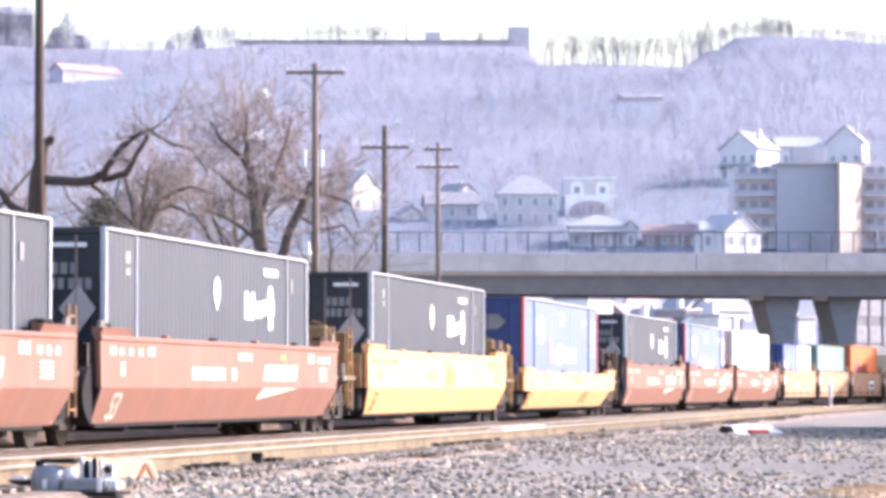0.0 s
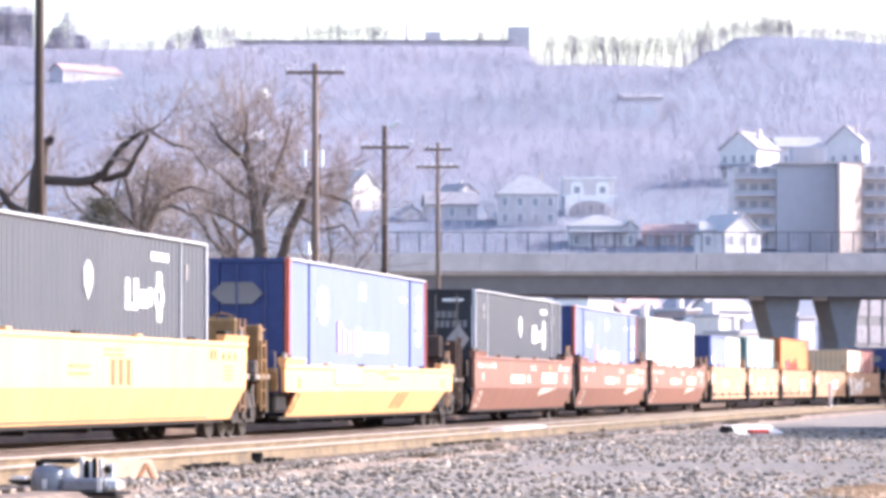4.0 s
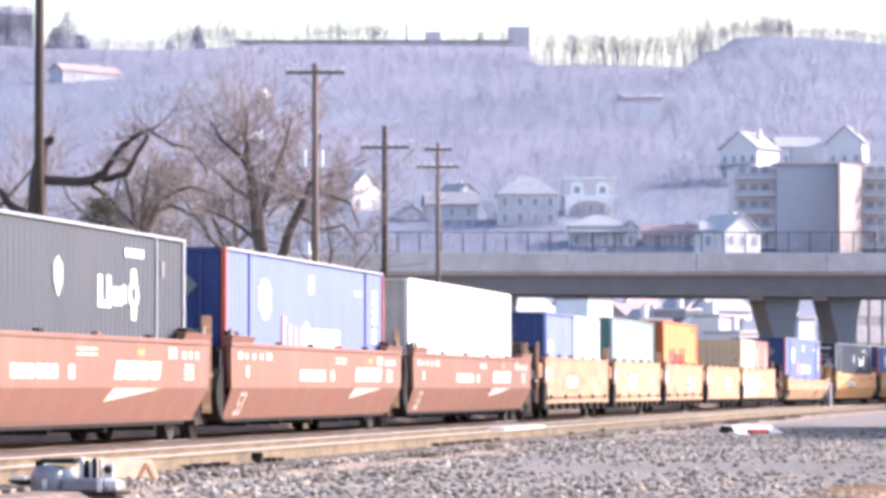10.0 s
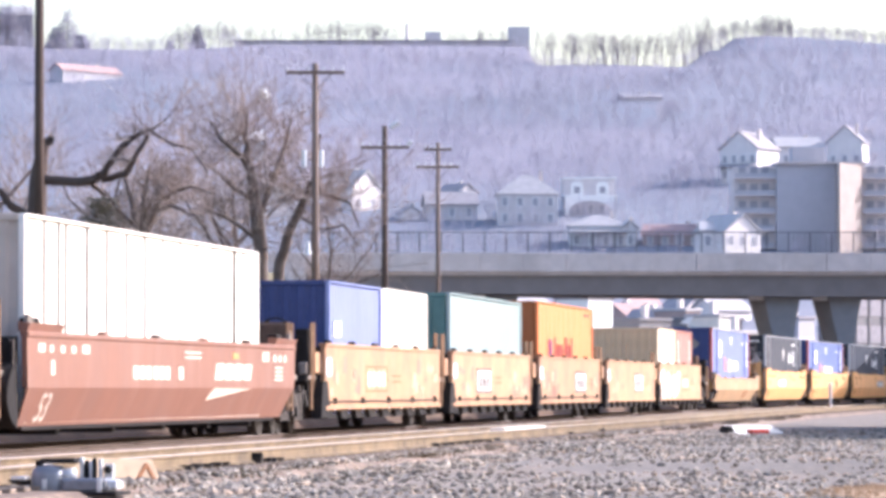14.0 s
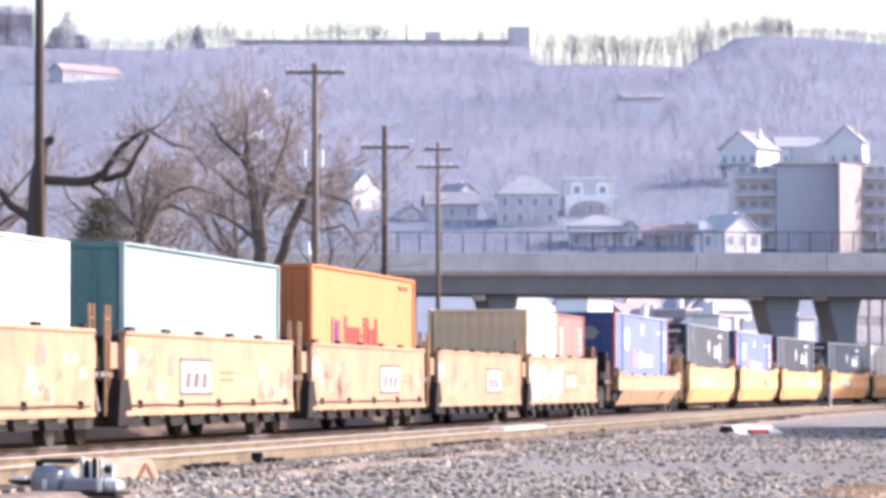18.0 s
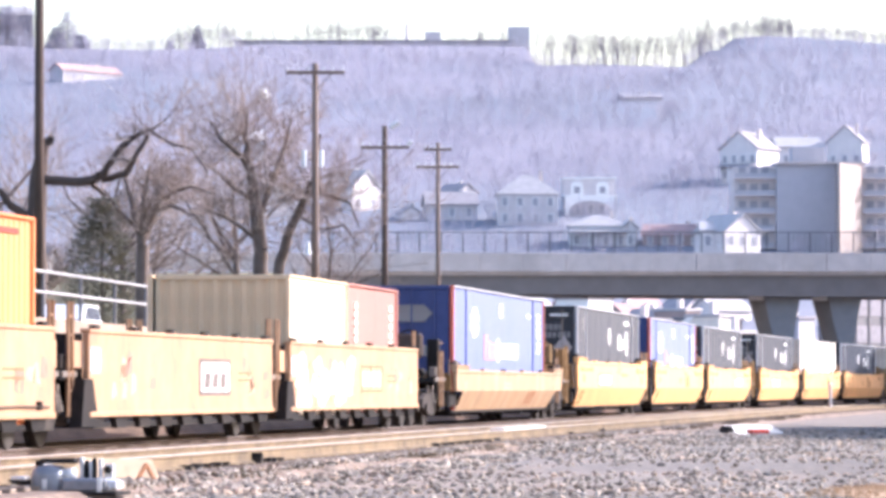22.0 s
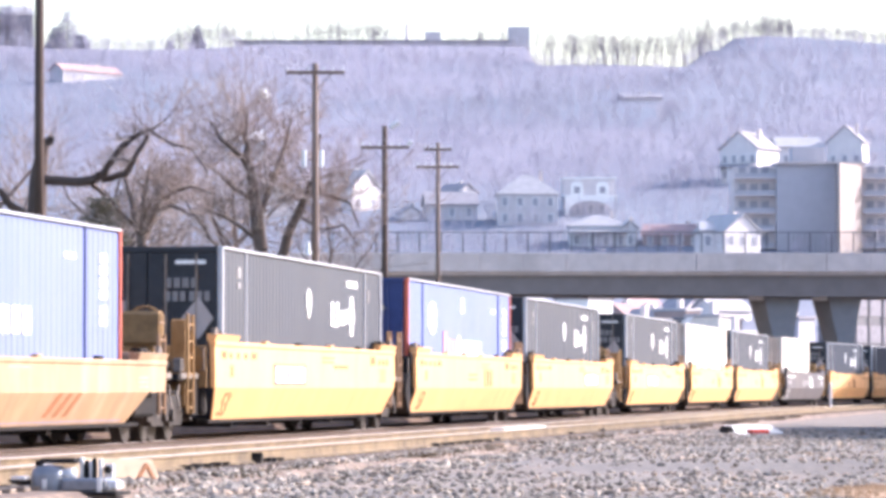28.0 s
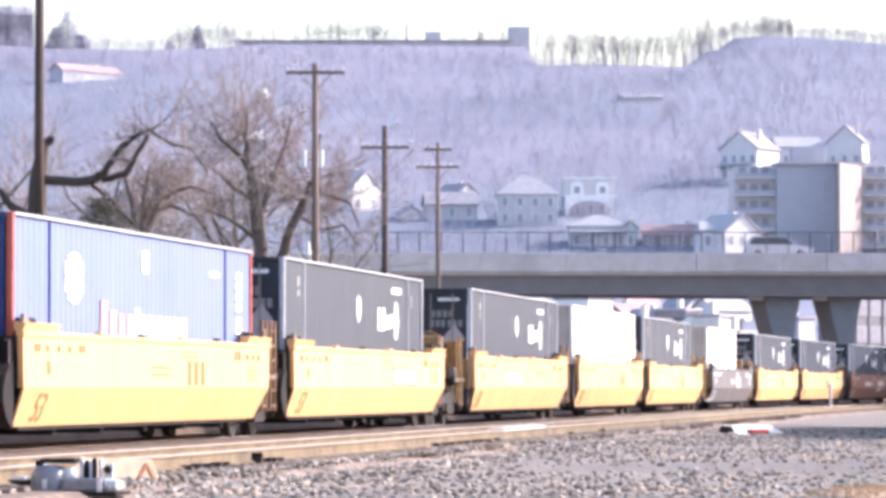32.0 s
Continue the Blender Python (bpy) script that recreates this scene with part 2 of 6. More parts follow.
def part(name, shape, material, parent, label="", smooth=False, at=None):
    """One mesh object under a thing or a part (or at top level, with no parent)."""
    ob = new(name, shape if isinstance(shape, bpy.types.Mesh) else shape.mesh(name, material, smooth))
    if parent is not None:
        ob.parent = parent
    if at is not None:
        ob.matrix_basis = at
    if label:
        tagged(ob, label)
    return ob


def thing(name, m, label, category, group="", kind=""):
    ob = new(name)
    ob.empty_display_size = 0.2
    ob.matrix_basis = m
    return tagged(ob, label, category, group, kind)


# ---- the line of the track and the run of the train ----
KNOTS = (-20.0, 30.0, 80.0, 130.0, 180.0, 230.0, 280.0, 330.0)
BENDS = (-0.00093, 0.00028, -0.00007, 0.0011, 0.00078, 0.00078, 0.00078, 0.00078)
ARC = np.linspace(-120.0, 520.0, 1281)
bend = np.interp(ARC, KNOTS, BENDS)
bend[ARC < -20] = 0.0
HEAD = np.concatenate([[0], np.cumsum((bend[1:] + bend[:-1]) / 2 * np.diff(ARC))])
HEAD += 0.15629 - np.interp(0, ARC, HEAD)
LX = np.concatenate([[0], np.cumsum((np.sin(HEAD[1:]) + np.sin(HEAD[:-1])) / 2 * np.diff(ARC))])
LY = np.concatenate([[0], np.cumsum((np.cos(HEAD[1:]) + np.cos(HEAD[:-1])) / 2 * np.diff(ARC))])
LX += -5.12548 - np.interp(0, ARC, LX)
LY += 59.28354 - np.interp(0, ARC, LY)


def along(s, off=0.0):
    """A point of the track at the arc length s, off metres to the right of the train's middle, and the heading."""
    h = float(np.interp(s, ARC, HEAD))
    return float(np.interp(s, ARC, LX)) + (off - 1.30) * math.cos(h), float(np.interp(s, ARC, LY)) - (off - 1.30) * math.sin(h), h


def gone(t):
    """How far the train has run at t seconds."""
    return 8.19842 * (t - 16) + 0.00413 * (t - 16) ** 2


def ride(mid, span, z=0.0):
    """Rows for walk(): a rigid vehicle or box whose middle is mid metres along the train."""
    rows = []
    for i in range(33):
        s = mid - gone(float(i))
        xa, ya, _ = along(s - span / 2)
        xb, yb, _ = along(s + span / 2)
        rows.append((float(i), pose((xa + xb) / 2, (ya + yb) / 2, z, 0, 0, -math.degrees(math.atan2(xb - xa, yb - ya)))))
    return rows


RIDERS = []


WHEELS = []


def motions():
    for ob, rows in RIDERS:
        walk(ob, rows)
    # the wheels roll with the distance run
    for ob, y in WHEELS:
        walk(ob, [(k / 15, pose(0, y, 0.422, math.degrees(gone(k / 15) / 0.422))) for k in range(481)])


# ---- ground ----
def ridge_slope(a):
    """Slope of the sight line that grazes the hill's crest in the direction a = x / y."""
    px = 784 + 7108.7 * a
    return (687.5 - np.interp(px, [-3000, 0, 170, 300, 400, 430, 932, 950, 1205, 1245, 1300, 1380, 1568, 4000], [200, 80, 86, 88, 82, 76, 76, 111, 118, 90, 64, 60, 78, 200])) / 7108.7


def ridge_row(a):
    """Height of the hill's crest in that direction."""
    k = ridge_slope(a)
    return 0.86 + k * 91.26 / (0.17 - k)


def fence_x(y):
    return 0.098 * y - 19.95


def ground_z(x, y):
    base = -0.34
    if y < 292:
        d = fence_x(y) + 0.1 - x
        k = min(max(d / 1.0, 0), 1) * min(max((y - 30) / 20, 0), 1) * min(max((290 - y) / 40, 0), 1)
        berm = min(max((y - 57.0 - 0.25 * math.sin(x)) / 1.0, 0), 1) * min(max(x - 1.2, 0), 1) * min(max((95 - y) / 20, 0), 1)
        e = min(max((y - 222) / 70, 0), 1) * min(max((-8.6 - x) / 3.5, 0), 1)
        return base + 2.9 * k * k * (3 - 2 * k) + 0.13 * berm + 9.6 * e * e * (3 - 2 * e)
    town = base + max(0, y - 380) / 240 * 15.3
    # the road's embankment up to the bridge
    e = min(max((-8.6 - x) / 3.5, 0), 1) * min(max((350 - y) / 25, 0), 1)
    town += 9.6 * e * e * (3 - 2 * e)
    if y > 620:
        town = min(15.0 + (y - 620) * 0.17, max(ridge_row(x / y), 16.0))
        town += 1.2 * noise.noise((x * 0.012, y * 0.012, 3.1)) * min(1, (y - 620) / 60)
    return town


def hill_at(px, py):
    """The place on the hillside seen in that direction."""
    y = 91.26 / (0.17 - (687.5 - py) / 7108.7)
    return (px - 784) / 7108.7 * y, y


def ground():
    ys = list(np.arange(-60, 30, 15)) + list(np.arange(30, 130, 1.0)) + list(np.arange(130, 360, 4)) + list(np.arange(360, 1240, 12)) + [1300, 1500, 1900, 2600, 3600, 4800]
    xs = [-3000, -2000, -1300, -800, -500, -350] + list(np.arange(-260, -30, 10)) + list(np.arange(-30, 30, 1.0)) + list(np.arange(30, 280, 10)) + [350, 500, 800, 1300, 2000, 3000]
    v = [(x, y, ground_z(x, y) + (0.025 * noise.noise((x * 0.9, y * 0.9, 0)) + 0.02 * noise.noise((x * 0.3, y * 0.3, 7)) if y < 130 else 0)) for y in ys for x in xs]
    w = len(xs)
    f = [(j * w + i, j * w + i + 1, (j + 1) * w + i + 1, (j + 1) * w + i) for j in range(len(ys) - 1) for i in range(w - 1)]
    me = bpy.data.meshes.new("ground")
    me.from_pydata([tuple(map(float, p)) for p in v], [], f)
    me.polygons.foreach_set("use_smooth", [True] * len(me.polygons))
    m = mat("gravelly_ground", (0.18, 0.155, 0.135), 0.95, vary=0.35, grain=7, stain=0.25, bump=0.8, dirt=(0.33, 0.245, 0.18), dirt_amount=0.6)
    # grass takes over on the embankment, and a haze-paled litter colour on the hill
    nt = m.node_tree
    n, l = nt.nodes, nt.links
    geo, sep = n.new("ShaderNodeNewGeometry"), n.new("ShaderNodeSeparateXYZ")
    l.new(geo.outputs["Position"], sep.inputs[0])
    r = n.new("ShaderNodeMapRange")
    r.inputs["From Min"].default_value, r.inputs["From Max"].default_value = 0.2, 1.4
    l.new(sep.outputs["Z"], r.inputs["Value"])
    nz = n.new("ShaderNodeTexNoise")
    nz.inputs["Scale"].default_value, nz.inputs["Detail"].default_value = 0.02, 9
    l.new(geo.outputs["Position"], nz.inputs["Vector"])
    # pale blue-violet ramp: distance haze put into the hillside's colour
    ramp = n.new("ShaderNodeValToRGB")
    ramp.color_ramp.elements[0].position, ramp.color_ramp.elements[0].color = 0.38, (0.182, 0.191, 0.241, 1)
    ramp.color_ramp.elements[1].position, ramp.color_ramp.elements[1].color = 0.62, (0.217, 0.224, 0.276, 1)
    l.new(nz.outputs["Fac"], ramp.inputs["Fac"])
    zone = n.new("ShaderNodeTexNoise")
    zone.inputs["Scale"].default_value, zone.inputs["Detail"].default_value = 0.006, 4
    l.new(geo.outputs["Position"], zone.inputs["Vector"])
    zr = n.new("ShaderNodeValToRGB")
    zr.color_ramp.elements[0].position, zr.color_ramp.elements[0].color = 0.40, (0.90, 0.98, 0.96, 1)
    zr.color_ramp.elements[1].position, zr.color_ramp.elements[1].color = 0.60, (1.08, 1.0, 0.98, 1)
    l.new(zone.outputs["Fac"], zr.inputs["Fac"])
    tint = n.new("ShaderNodeMix")
    tint.data_type, tint.blend_type = "RGBA", "MULTIPLY"
    tint.inputs[0].default_value = 1.0
    l.new(ramp.outputs[0], tint.inputs[6])
    l.new(zr.outputs[0], tint.inputs[7])
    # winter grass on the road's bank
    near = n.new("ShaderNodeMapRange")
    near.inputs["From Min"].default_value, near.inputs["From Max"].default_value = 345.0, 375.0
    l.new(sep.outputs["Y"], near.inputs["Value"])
    blade = n.new("ShaderNodeTexNoise")
    blade.inputs["Scale"].default_value, blade.inputs["Detail"].default_value = 0.8, 8
    l.new(geo.outputs["Position"], blade.inputs["Vector"])
    lawn = n.new("ShaderNodeValToRGB")
    lawn.color_ramp.elements[0].position, lawn.color_ramp.elements[0].color = 0.35, (0.085, 0.075, 0.045, 1)
    lawn.color_ramp.elements[1].position, lawn.color_ramp.elements[1].color = 0.65, (0.165, 0.15, 0.085, 1)
    l.new(blade.outputs["Fac"], lawn.inputs["Fac"])
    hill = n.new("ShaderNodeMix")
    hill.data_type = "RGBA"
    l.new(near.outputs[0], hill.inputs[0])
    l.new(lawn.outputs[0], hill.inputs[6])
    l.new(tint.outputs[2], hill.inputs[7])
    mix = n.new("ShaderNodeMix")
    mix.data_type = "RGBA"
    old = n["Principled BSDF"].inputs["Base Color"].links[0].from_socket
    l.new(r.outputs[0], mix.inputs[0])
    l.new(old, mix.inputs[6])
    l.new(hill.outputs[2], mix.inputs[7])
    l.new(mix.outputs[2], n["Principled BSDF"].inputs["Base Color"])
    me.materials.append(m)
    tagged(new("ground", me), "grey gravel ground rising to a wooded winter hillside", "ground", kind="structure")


ground()


def rail_profile(x):
    return [(x - 0.07, -0.185), (x + 0.07, -0.185), (x + 0.07, -0.165), (x + 0.012, -0.145), (x + 0.012, -0.045), (x + 0.036, -0.032), (x + 0.036, -0.004), (x + 0.030, 0.0), (x - 0.030, 0.0), (x - 0.036, -0.004), (x - 0.036, -0.032), (x - 0.012, -0.045), (x - 0.012, -0.145), (x - 0.07, -0.165)]


def swept(outline, off, s0, s1, step=2.0):
    """An outline of (u, z) carried along the track, off metres from its middle."""
    sh = Shape()
    n, m = len(outline), int((s1 - s0) / step) + 1
    for k in range(m):
        x, y, h = along(s0 + k * step, off)
        sh.v += [(x + u * math.cos(h), y - u * math.sin(h), z) for u, z in outline]
    for k in range(m - 1):
        sh.f += [(k * n + i, k * n + (i + 1) % n, (k + 1) * n + (i + 1) % n, (k + 1) * n + i) for i in range(n)]
    sh.f += [tuple(range(n)), tuple(range((m - 1) * n, m * n))]
    return sh


TRACKS = ((0.0, "main"), (3.35, "siding"))
ballast_mat = mat("sandy_grey_ballast", (0.225, 0.165, 0.125), 0.95, vary=0.5, grain=9, stain=0.6, bump=1.0, dirt=(0.11, 0.08, 0.062), dirt_amount=0.8)
brown_ballast = mat("dark_brown_ballast", (0.12, 0.068, 0.045), 0.95, vary=0.5, grain=9, stain=0.6, bump=1.0, dirt=(0.15, 0.088, 0.058), dirt_amount=0.6)


def tracks():
    tie = Shape().box(-1.3, 1.3, -0.115, 0.115, -0.36, -0.19, 0.012).mesh("tie", tie_wood)
    plate = Shape().box(-0.16, 0.16, -0.09, 0.09, -0.19, -0.178).mesh("tie_plate", rail_rust)
    for off, word in TRACKS:
        t = thing("railway_track", Matrix(), "pair of rusty steel rails on wooden ties in ballast", "railway track", "tracks", "structure")
        for side in (-0.755, 0.755):
            r = part("rail", swept([(u, z) for u, z in rail_profile(side)], off, -60, 420), dark_rust if word == "main" else rail_rust, t, "rusty rail with bright worn head")
            part("rail_head", swept([(side - 0.034, 0.0), (side + 0.034, 0.0), (side + 0.030, 0.006), (side - 0.030, 0.006)], off, -60, 420), rail_head, r, "polished running surface")
        for k in range(150):
            x, y, h = along(-24 + k * 0.56, off)
            o = part("tie", tie, tie_wood, t)
            o.matrix_basis = pose(x, y, 0, 0, 0, -math.degrees(h))
            if word == "siding":
                for side in (-0.755, 0.755):
                    part("tie_plate", plate, rail_rust, o, at=pose(side, 0, 0))
        rest = Shape()
        for k in range(420):
            x, y, h = along(60.2 + k * 0.56, off)
            c, s = math.cos(h), math.sin(h)
            o = len(rest.v)
            rest.box(-1.3, 1.3, -0.115, 0.115, -0.36, -0.19)
            rest.v[o:] = [(x + u * c + w * s, y - u * s + w * c, z) for u, w, z in rest.v[o:]]
        tagged(part("far_ties", rest, tie_wood, t), kind="stuff")
    tagged(part("ballast_bed", swept([(-9.5, -0.40), (-8.5, -0.30), (-3.0, -0.28), (-2.0, -0.235), (1.45, -0.235), (1.45, -0.40)], 0.0, -60, 420), brown_ballast, None), "dark brown ballast bed under the train's track", "ballast", kind="structure")
    tagged(part("ballast_bed", swept([(1.45, -0.40), (1.45, -0.228), (5.1, -0.24), (5.45, -0.40)], 0.0, -60, 420), ballast_mat, None), "sandy grey ballast bed under the siding", "ballast", kind="structure")


tracks()
# added bank: hides bright ground so the gaps below the cars stay dark
bank_soil = mat("dark_bank_soil", (0.115, 0.07, 0.043), 0.95, vary=0.5, grain=6, stain=0.8, bump=0.8, dirt=(0.14, 0.09, 0.052), dirt_amount=0.6)
tagged(part("added_bank", swept([(-1.6, -0.42), (-0.9, 0.10), (-0.3, 0.42), (0.2, 0.30), (0.9, -0.42)], -5.2, -60, 300), bank_soil, None), "low dark soil bank added to darken the gaps under the train", "bank", kind="structure")


# ---- rail vehicles and containers ----
graffiti_a = mat("faded_pink_spray", (0.31, 0.175, 0.13), 0.8, vary=0.3)
graffiti_b = mat("faded_white_spray", (0.50, 0.34, 0.22), 0.8, vary=0.25)
ladder_paint = mat("worn_brown_ladder", (0.29, 0.17, 0.095), 0.7, vary=0.3)
def ribbed(x, y0, y1, z0, z1, pitch, deep, face):
    """A corrugated wall sheet at x; face is the way it looks."""
    sh = Shape()
    n = max(2, round((y1 - y0) / pitch))
    p = (y1 - y0) / n
    line = []
    for k in range(n):
        y = y0 + k * p
        line += [(0, y), (0, y + p * 0.36), (deep, y + p * 0.5), (deep, y + p * 0.86)]
    line.append((0, y1))
    m = len(line)
    for z in (z0, z1):
        sh.v += [(x - face * d, y, z) for d, y in line]
    sh.v += [(x - face * (deep + 0.03), y, z) for z in (z0, z1) for d, y in (line[0], line[-1])]
    sh.f = [(i, i + 1, m + i + 1, m + i) for i in range(m - 1)]
    sh.f += [(2 * m, 2 * m + 1, 2 * m + 3, 2 * m + 2)]
    return sh


def container(label, length, tall, wall, end, trim, lettering=(), group="containers on the train", doors=True, posts=(), pitch=0.3, deep=0.03, end_ribs=False):
    """A steel box, its middle at the origin, standing on z = 0, doors towards -y."""
    c = thing("shipping_container", Matrix(), label, "container", group)
    w, hl, e, pw = 1.295, length / 2, 0.10, 0.10
    for f in (-1, 1):
        part("side_wall", ribbed(f * (w - 0.012), -hl + e, hl - e, 0.14, tall - 0.055, pitch, deep, f), wall, c)
        part("top_rail", Shape().box(f * w - 0.04, f * w + 0.01 * f + 0.03, -hl + e, hl - e, tall - 0.045, tall, 0.012), trim_white if trim is trim_red else trim, c, "pale top rail" if trim in (trim_white, trim_red) else "")
        part("bottom_rail", Shape().box(f * w - 0.05, f * w + 0.02, -hl + e, hl - e, 0, 0.14, 0.012), wall, c)
        for g in (-1, 1):
            part("corner_post", Shape().box(f * w - 0.075, f * w + 0.025, g * hl - (pw if g > 0 else 0), g * hl + (pw if g < 0 else 0), 0, tall, 0.015), trim, c)
        for y in posts:
            part("lift_post", Shape().box(f * w - 0.05, f * w + 0.016, y - 0.028, y + 0.028, 0.14, tall - 0.02, 0.01), trim if trim is trim_white else (seam_grey if wall is box_white else navy if wall is box_blue else wall), c)
    part("roof", ribbed(tall - 0.02, -hl + 0.05, hl - 0.05, -w + 0.04, w - 0.04, 0.4, 0.02, 1), wall, c).matrix_basis = Matrix(((0, 0, 1, 0), (0, 1, 0, 0), (1, 0, 0, 0), (0, 0, 0, 1)))
    part("floor", Shape().box(-w + 0.05, w - 0.05, -hl + 0.05, hl - 0.05, 0.05, 0.14), under, c)
    # some boxes get ends in a darker wall colour, shade included
    for g in (-1, 1):
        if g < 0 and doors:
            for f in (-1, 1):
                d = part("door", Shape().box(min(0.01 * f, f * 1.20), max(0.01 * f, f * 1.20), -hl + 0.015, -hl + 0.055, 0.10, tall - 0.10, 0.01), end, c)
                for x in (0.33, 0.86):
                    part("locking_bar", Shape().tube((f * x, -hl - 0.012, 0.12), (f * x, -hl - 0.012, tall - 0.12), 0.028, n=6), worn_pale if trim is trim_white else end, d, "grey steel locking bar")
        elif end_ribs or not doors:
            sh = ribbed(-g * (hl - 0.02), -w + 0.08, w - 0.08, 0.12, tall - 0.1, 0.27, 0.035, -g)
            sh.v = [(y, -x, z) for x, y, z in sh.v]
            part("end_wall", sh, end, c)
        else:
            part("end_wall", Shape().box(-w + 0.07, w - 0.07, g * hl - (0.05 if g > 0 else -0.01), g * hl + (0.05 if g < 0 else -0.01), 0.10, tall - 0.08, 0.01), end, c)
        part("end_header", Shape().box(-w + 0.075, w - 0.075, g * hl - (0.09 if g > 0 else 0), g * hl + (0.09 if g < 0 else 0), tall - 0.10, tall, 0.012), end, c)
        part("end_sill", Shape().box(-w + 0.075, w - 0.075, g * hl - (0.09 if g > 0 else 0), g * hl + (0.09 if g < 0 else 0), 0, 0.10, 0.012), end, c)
    for spec, material in lettering:
        letter_bars(c, spec, material, w - 0.02, w + 0.004)
    return c


def letter_bars(parent, spec, material, xa, xb):
    """Painted marks (y0, y1, z0, z1, lean) on a side wall, each a part."""
    for y0, y1, z0, z1, *cut in spec:
        lean = cut[0] if cut else 0
        part("painted_mark", Shape().prism([(y0, z0), (y1, z0), (y1 + lean, z1), (y0 + lean, z1)], "x", xa, xb), material, parent)


def bars(y, z, n, w, gap, h, lean=0.0):
    return [(y + i * (w + gap), y + i * (w + gap) + w, z, z + h, lean) for i in range(n)]


def emblem(parent, y, z, r, material):
    """A pale ringed hub with an arm above and one below, painted on the side wall."""
    n = 14
    ring = Shape()
    for k in range(n):
        c, d = math.cos(2 * math.pi * k / n), math.sin(2 * math.pi * k / n)
        ring.v += [(x, y + 1.5 * q * c, z + q * d) for x in (1.28, 1.300) for q in (r * 0.38, r * 0.72)]
    for k in range(n):
        i, j = 4 * k, 4 * ((k + 1) % n)
        ring.f += [(i + 2, i + 3, j + 3, j + 2), (i, j, j + 1, i + 1), (i + 1, j + 1, j + 3, i + 3), (i, i + 2, j + 2, j)]
    part("emblem_ring", ring, material, parent)
    for f in (-1, 1):
        part("emblem_arm", Shape().prism([(y - 0.20, z + f * r * 0.70), (y + 0.20, z + f * r * 0.70), (y + 0.13, z + f * r * 1.3), (y - 0.13, z + f * r * 1.3)], "x", 1.28, 1.302), material, parent)


def grey_box():
    word = [(2.30, 2.55, 1.70, 2.18), (2.85, 3.10, 1.70, 2.18), (2.55, 2.85, 1.70, 1.80), (3.25, 3.50, 1.74, 2.02), (3.58, 3.78, 1.74, 2.02), (3.88, 4.05, 1.78, 2.06)]
    c = container("slate grey ribbed container with white posts and pale lettering", 16.15, 2.9, box_grey, door_grey, trim_white, posts=(-6.0, 6.1), deep=0.012,
                  lettering=[(word + bars(4.0, 2.50, 5, 0.20, 0.05, 0.13), mark_white), ([(-6.72, -6.45, 2.40, 2.58), (-6.72, -6.45, 2.22, 2.32), (6.45, 6.65, 2.25, 2.50)], car_grey)])
    part("painted_shield", Shape().prism([(-0.06, 1.80), (0.17, 2.02), (0.17, 2.26), (-0.06, 2.38), (-0.28, 2.26), (-0.28, 2.02)], "x", 1.28, 1.300), mark_white, c)
    emblem(c, 4.55, 1.93, 0.30, mark_white)
    part("door_placard", Shape().prism([(0.90, 1.32), (1.16, 1.68), (0.90, 2.04), (0.60, 1.68)], "y", -8.11, -8.08), pale_placard, c, "pale diamond placard")
    for x0, z0, n, w2 in ((0.32, 2.20, 4, 0.11), (0.32, 1.97, 3, 0.09), (0.74, 1.97, 3, 0.09)):
        for k in range(n):
            part("door_letter", Shape().box(x0 + k * (w2 + 0.04), x0 + k * (w2 + 0.04) + w2, -8.10, -8.07, z0, z0 + 0.17), car_grey, c)
    part("door_mark", Shape().box(0.5, 1.02, -8.105, -8.07, 2.60, 2.67), mark_white, c)
    part("door_emblem", Shape().prism([(-0.75, 1.75), (-0.5, 1.6), (-0.3, 1.75), (-0.35, 1.98), (-0.65, 1.98)], "y", -8.10, -8.07), car_grey, c)
    return c


def blue_box():
    disc = []
    for k in range(6):
        q = math.sqrt(max(0.06, 1 - ((k - 2.5) / 3) ** 2))
        disc += [(-5.1 + k * 0.17, -4.93 + k * 0.17, 2.11, 2.14 + 0.31 * q), (-5.1 + k * 0.17, -4.93 + k * 0.17, 2.06 - 0.34 * q, 2.09 - 0.05 * (k % 2))]
    white = disc + bars(-0.4, 1.24, 6, 0.40, 0.17, 0.38) + [(-0.72, -0.45, 1.15, 1.72), (-0.3, 0.12, 2.28, 2.62), (4.7, 5.35, 2.36, 2.44)] + [(6.8, 7.2, z, z + 0.13) for z in (2.36, 2.18, 2.0, 1.82, 1.58, 1.42)]
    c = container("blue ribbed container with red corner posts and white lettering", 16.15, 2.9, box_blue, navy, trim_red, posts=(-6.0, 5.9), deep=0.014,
                  lettering=[(white, mark_white), ([(-2.95, -2.55, 1.2, 1.80), (-2.40, -1.95, 1.2, 1.66), (-1.82, -1.42, 1.2, 1.62), (-1.30, -0.85, 1.2, 1.62)], faded_red)])
    part("end_emblem", Shape().prism([(-0.15, 2.25), (0.05, 2.05), (0.62, 2.05), (0.82, 2.25), (0.62, 2.45), (0.05, 2.45)], "y", -8.105, -8.075), car_grey, c, "pale hexagonal end emblem")
    part("end_mark", Shape().box(0.35, 0.85, -8.105, -8.075, 1.25, 1.5), car_grey, c)
    return c


def white_box(length=16.15, tall=2.9, wall=None, end=None):
    c = container("white smooth container with thin ribs", length, tall, wall or box_white, end or warm_end, wall or box_white, posts=(-6.1, 6.1) if length > 13 else (), pitch=0.62, deep=0.022, doors=False)
    n = round(length / 1.22)
    for k in range(1, n):
        y = -length / 2 + k * length / n
        part("panel_seam", Shape().box(1.27, 1.289, y - 0.045, y + 0.045, 0.16, tall - 0.06), seam_pale if k % 3 else seam_grey, c)
    return c


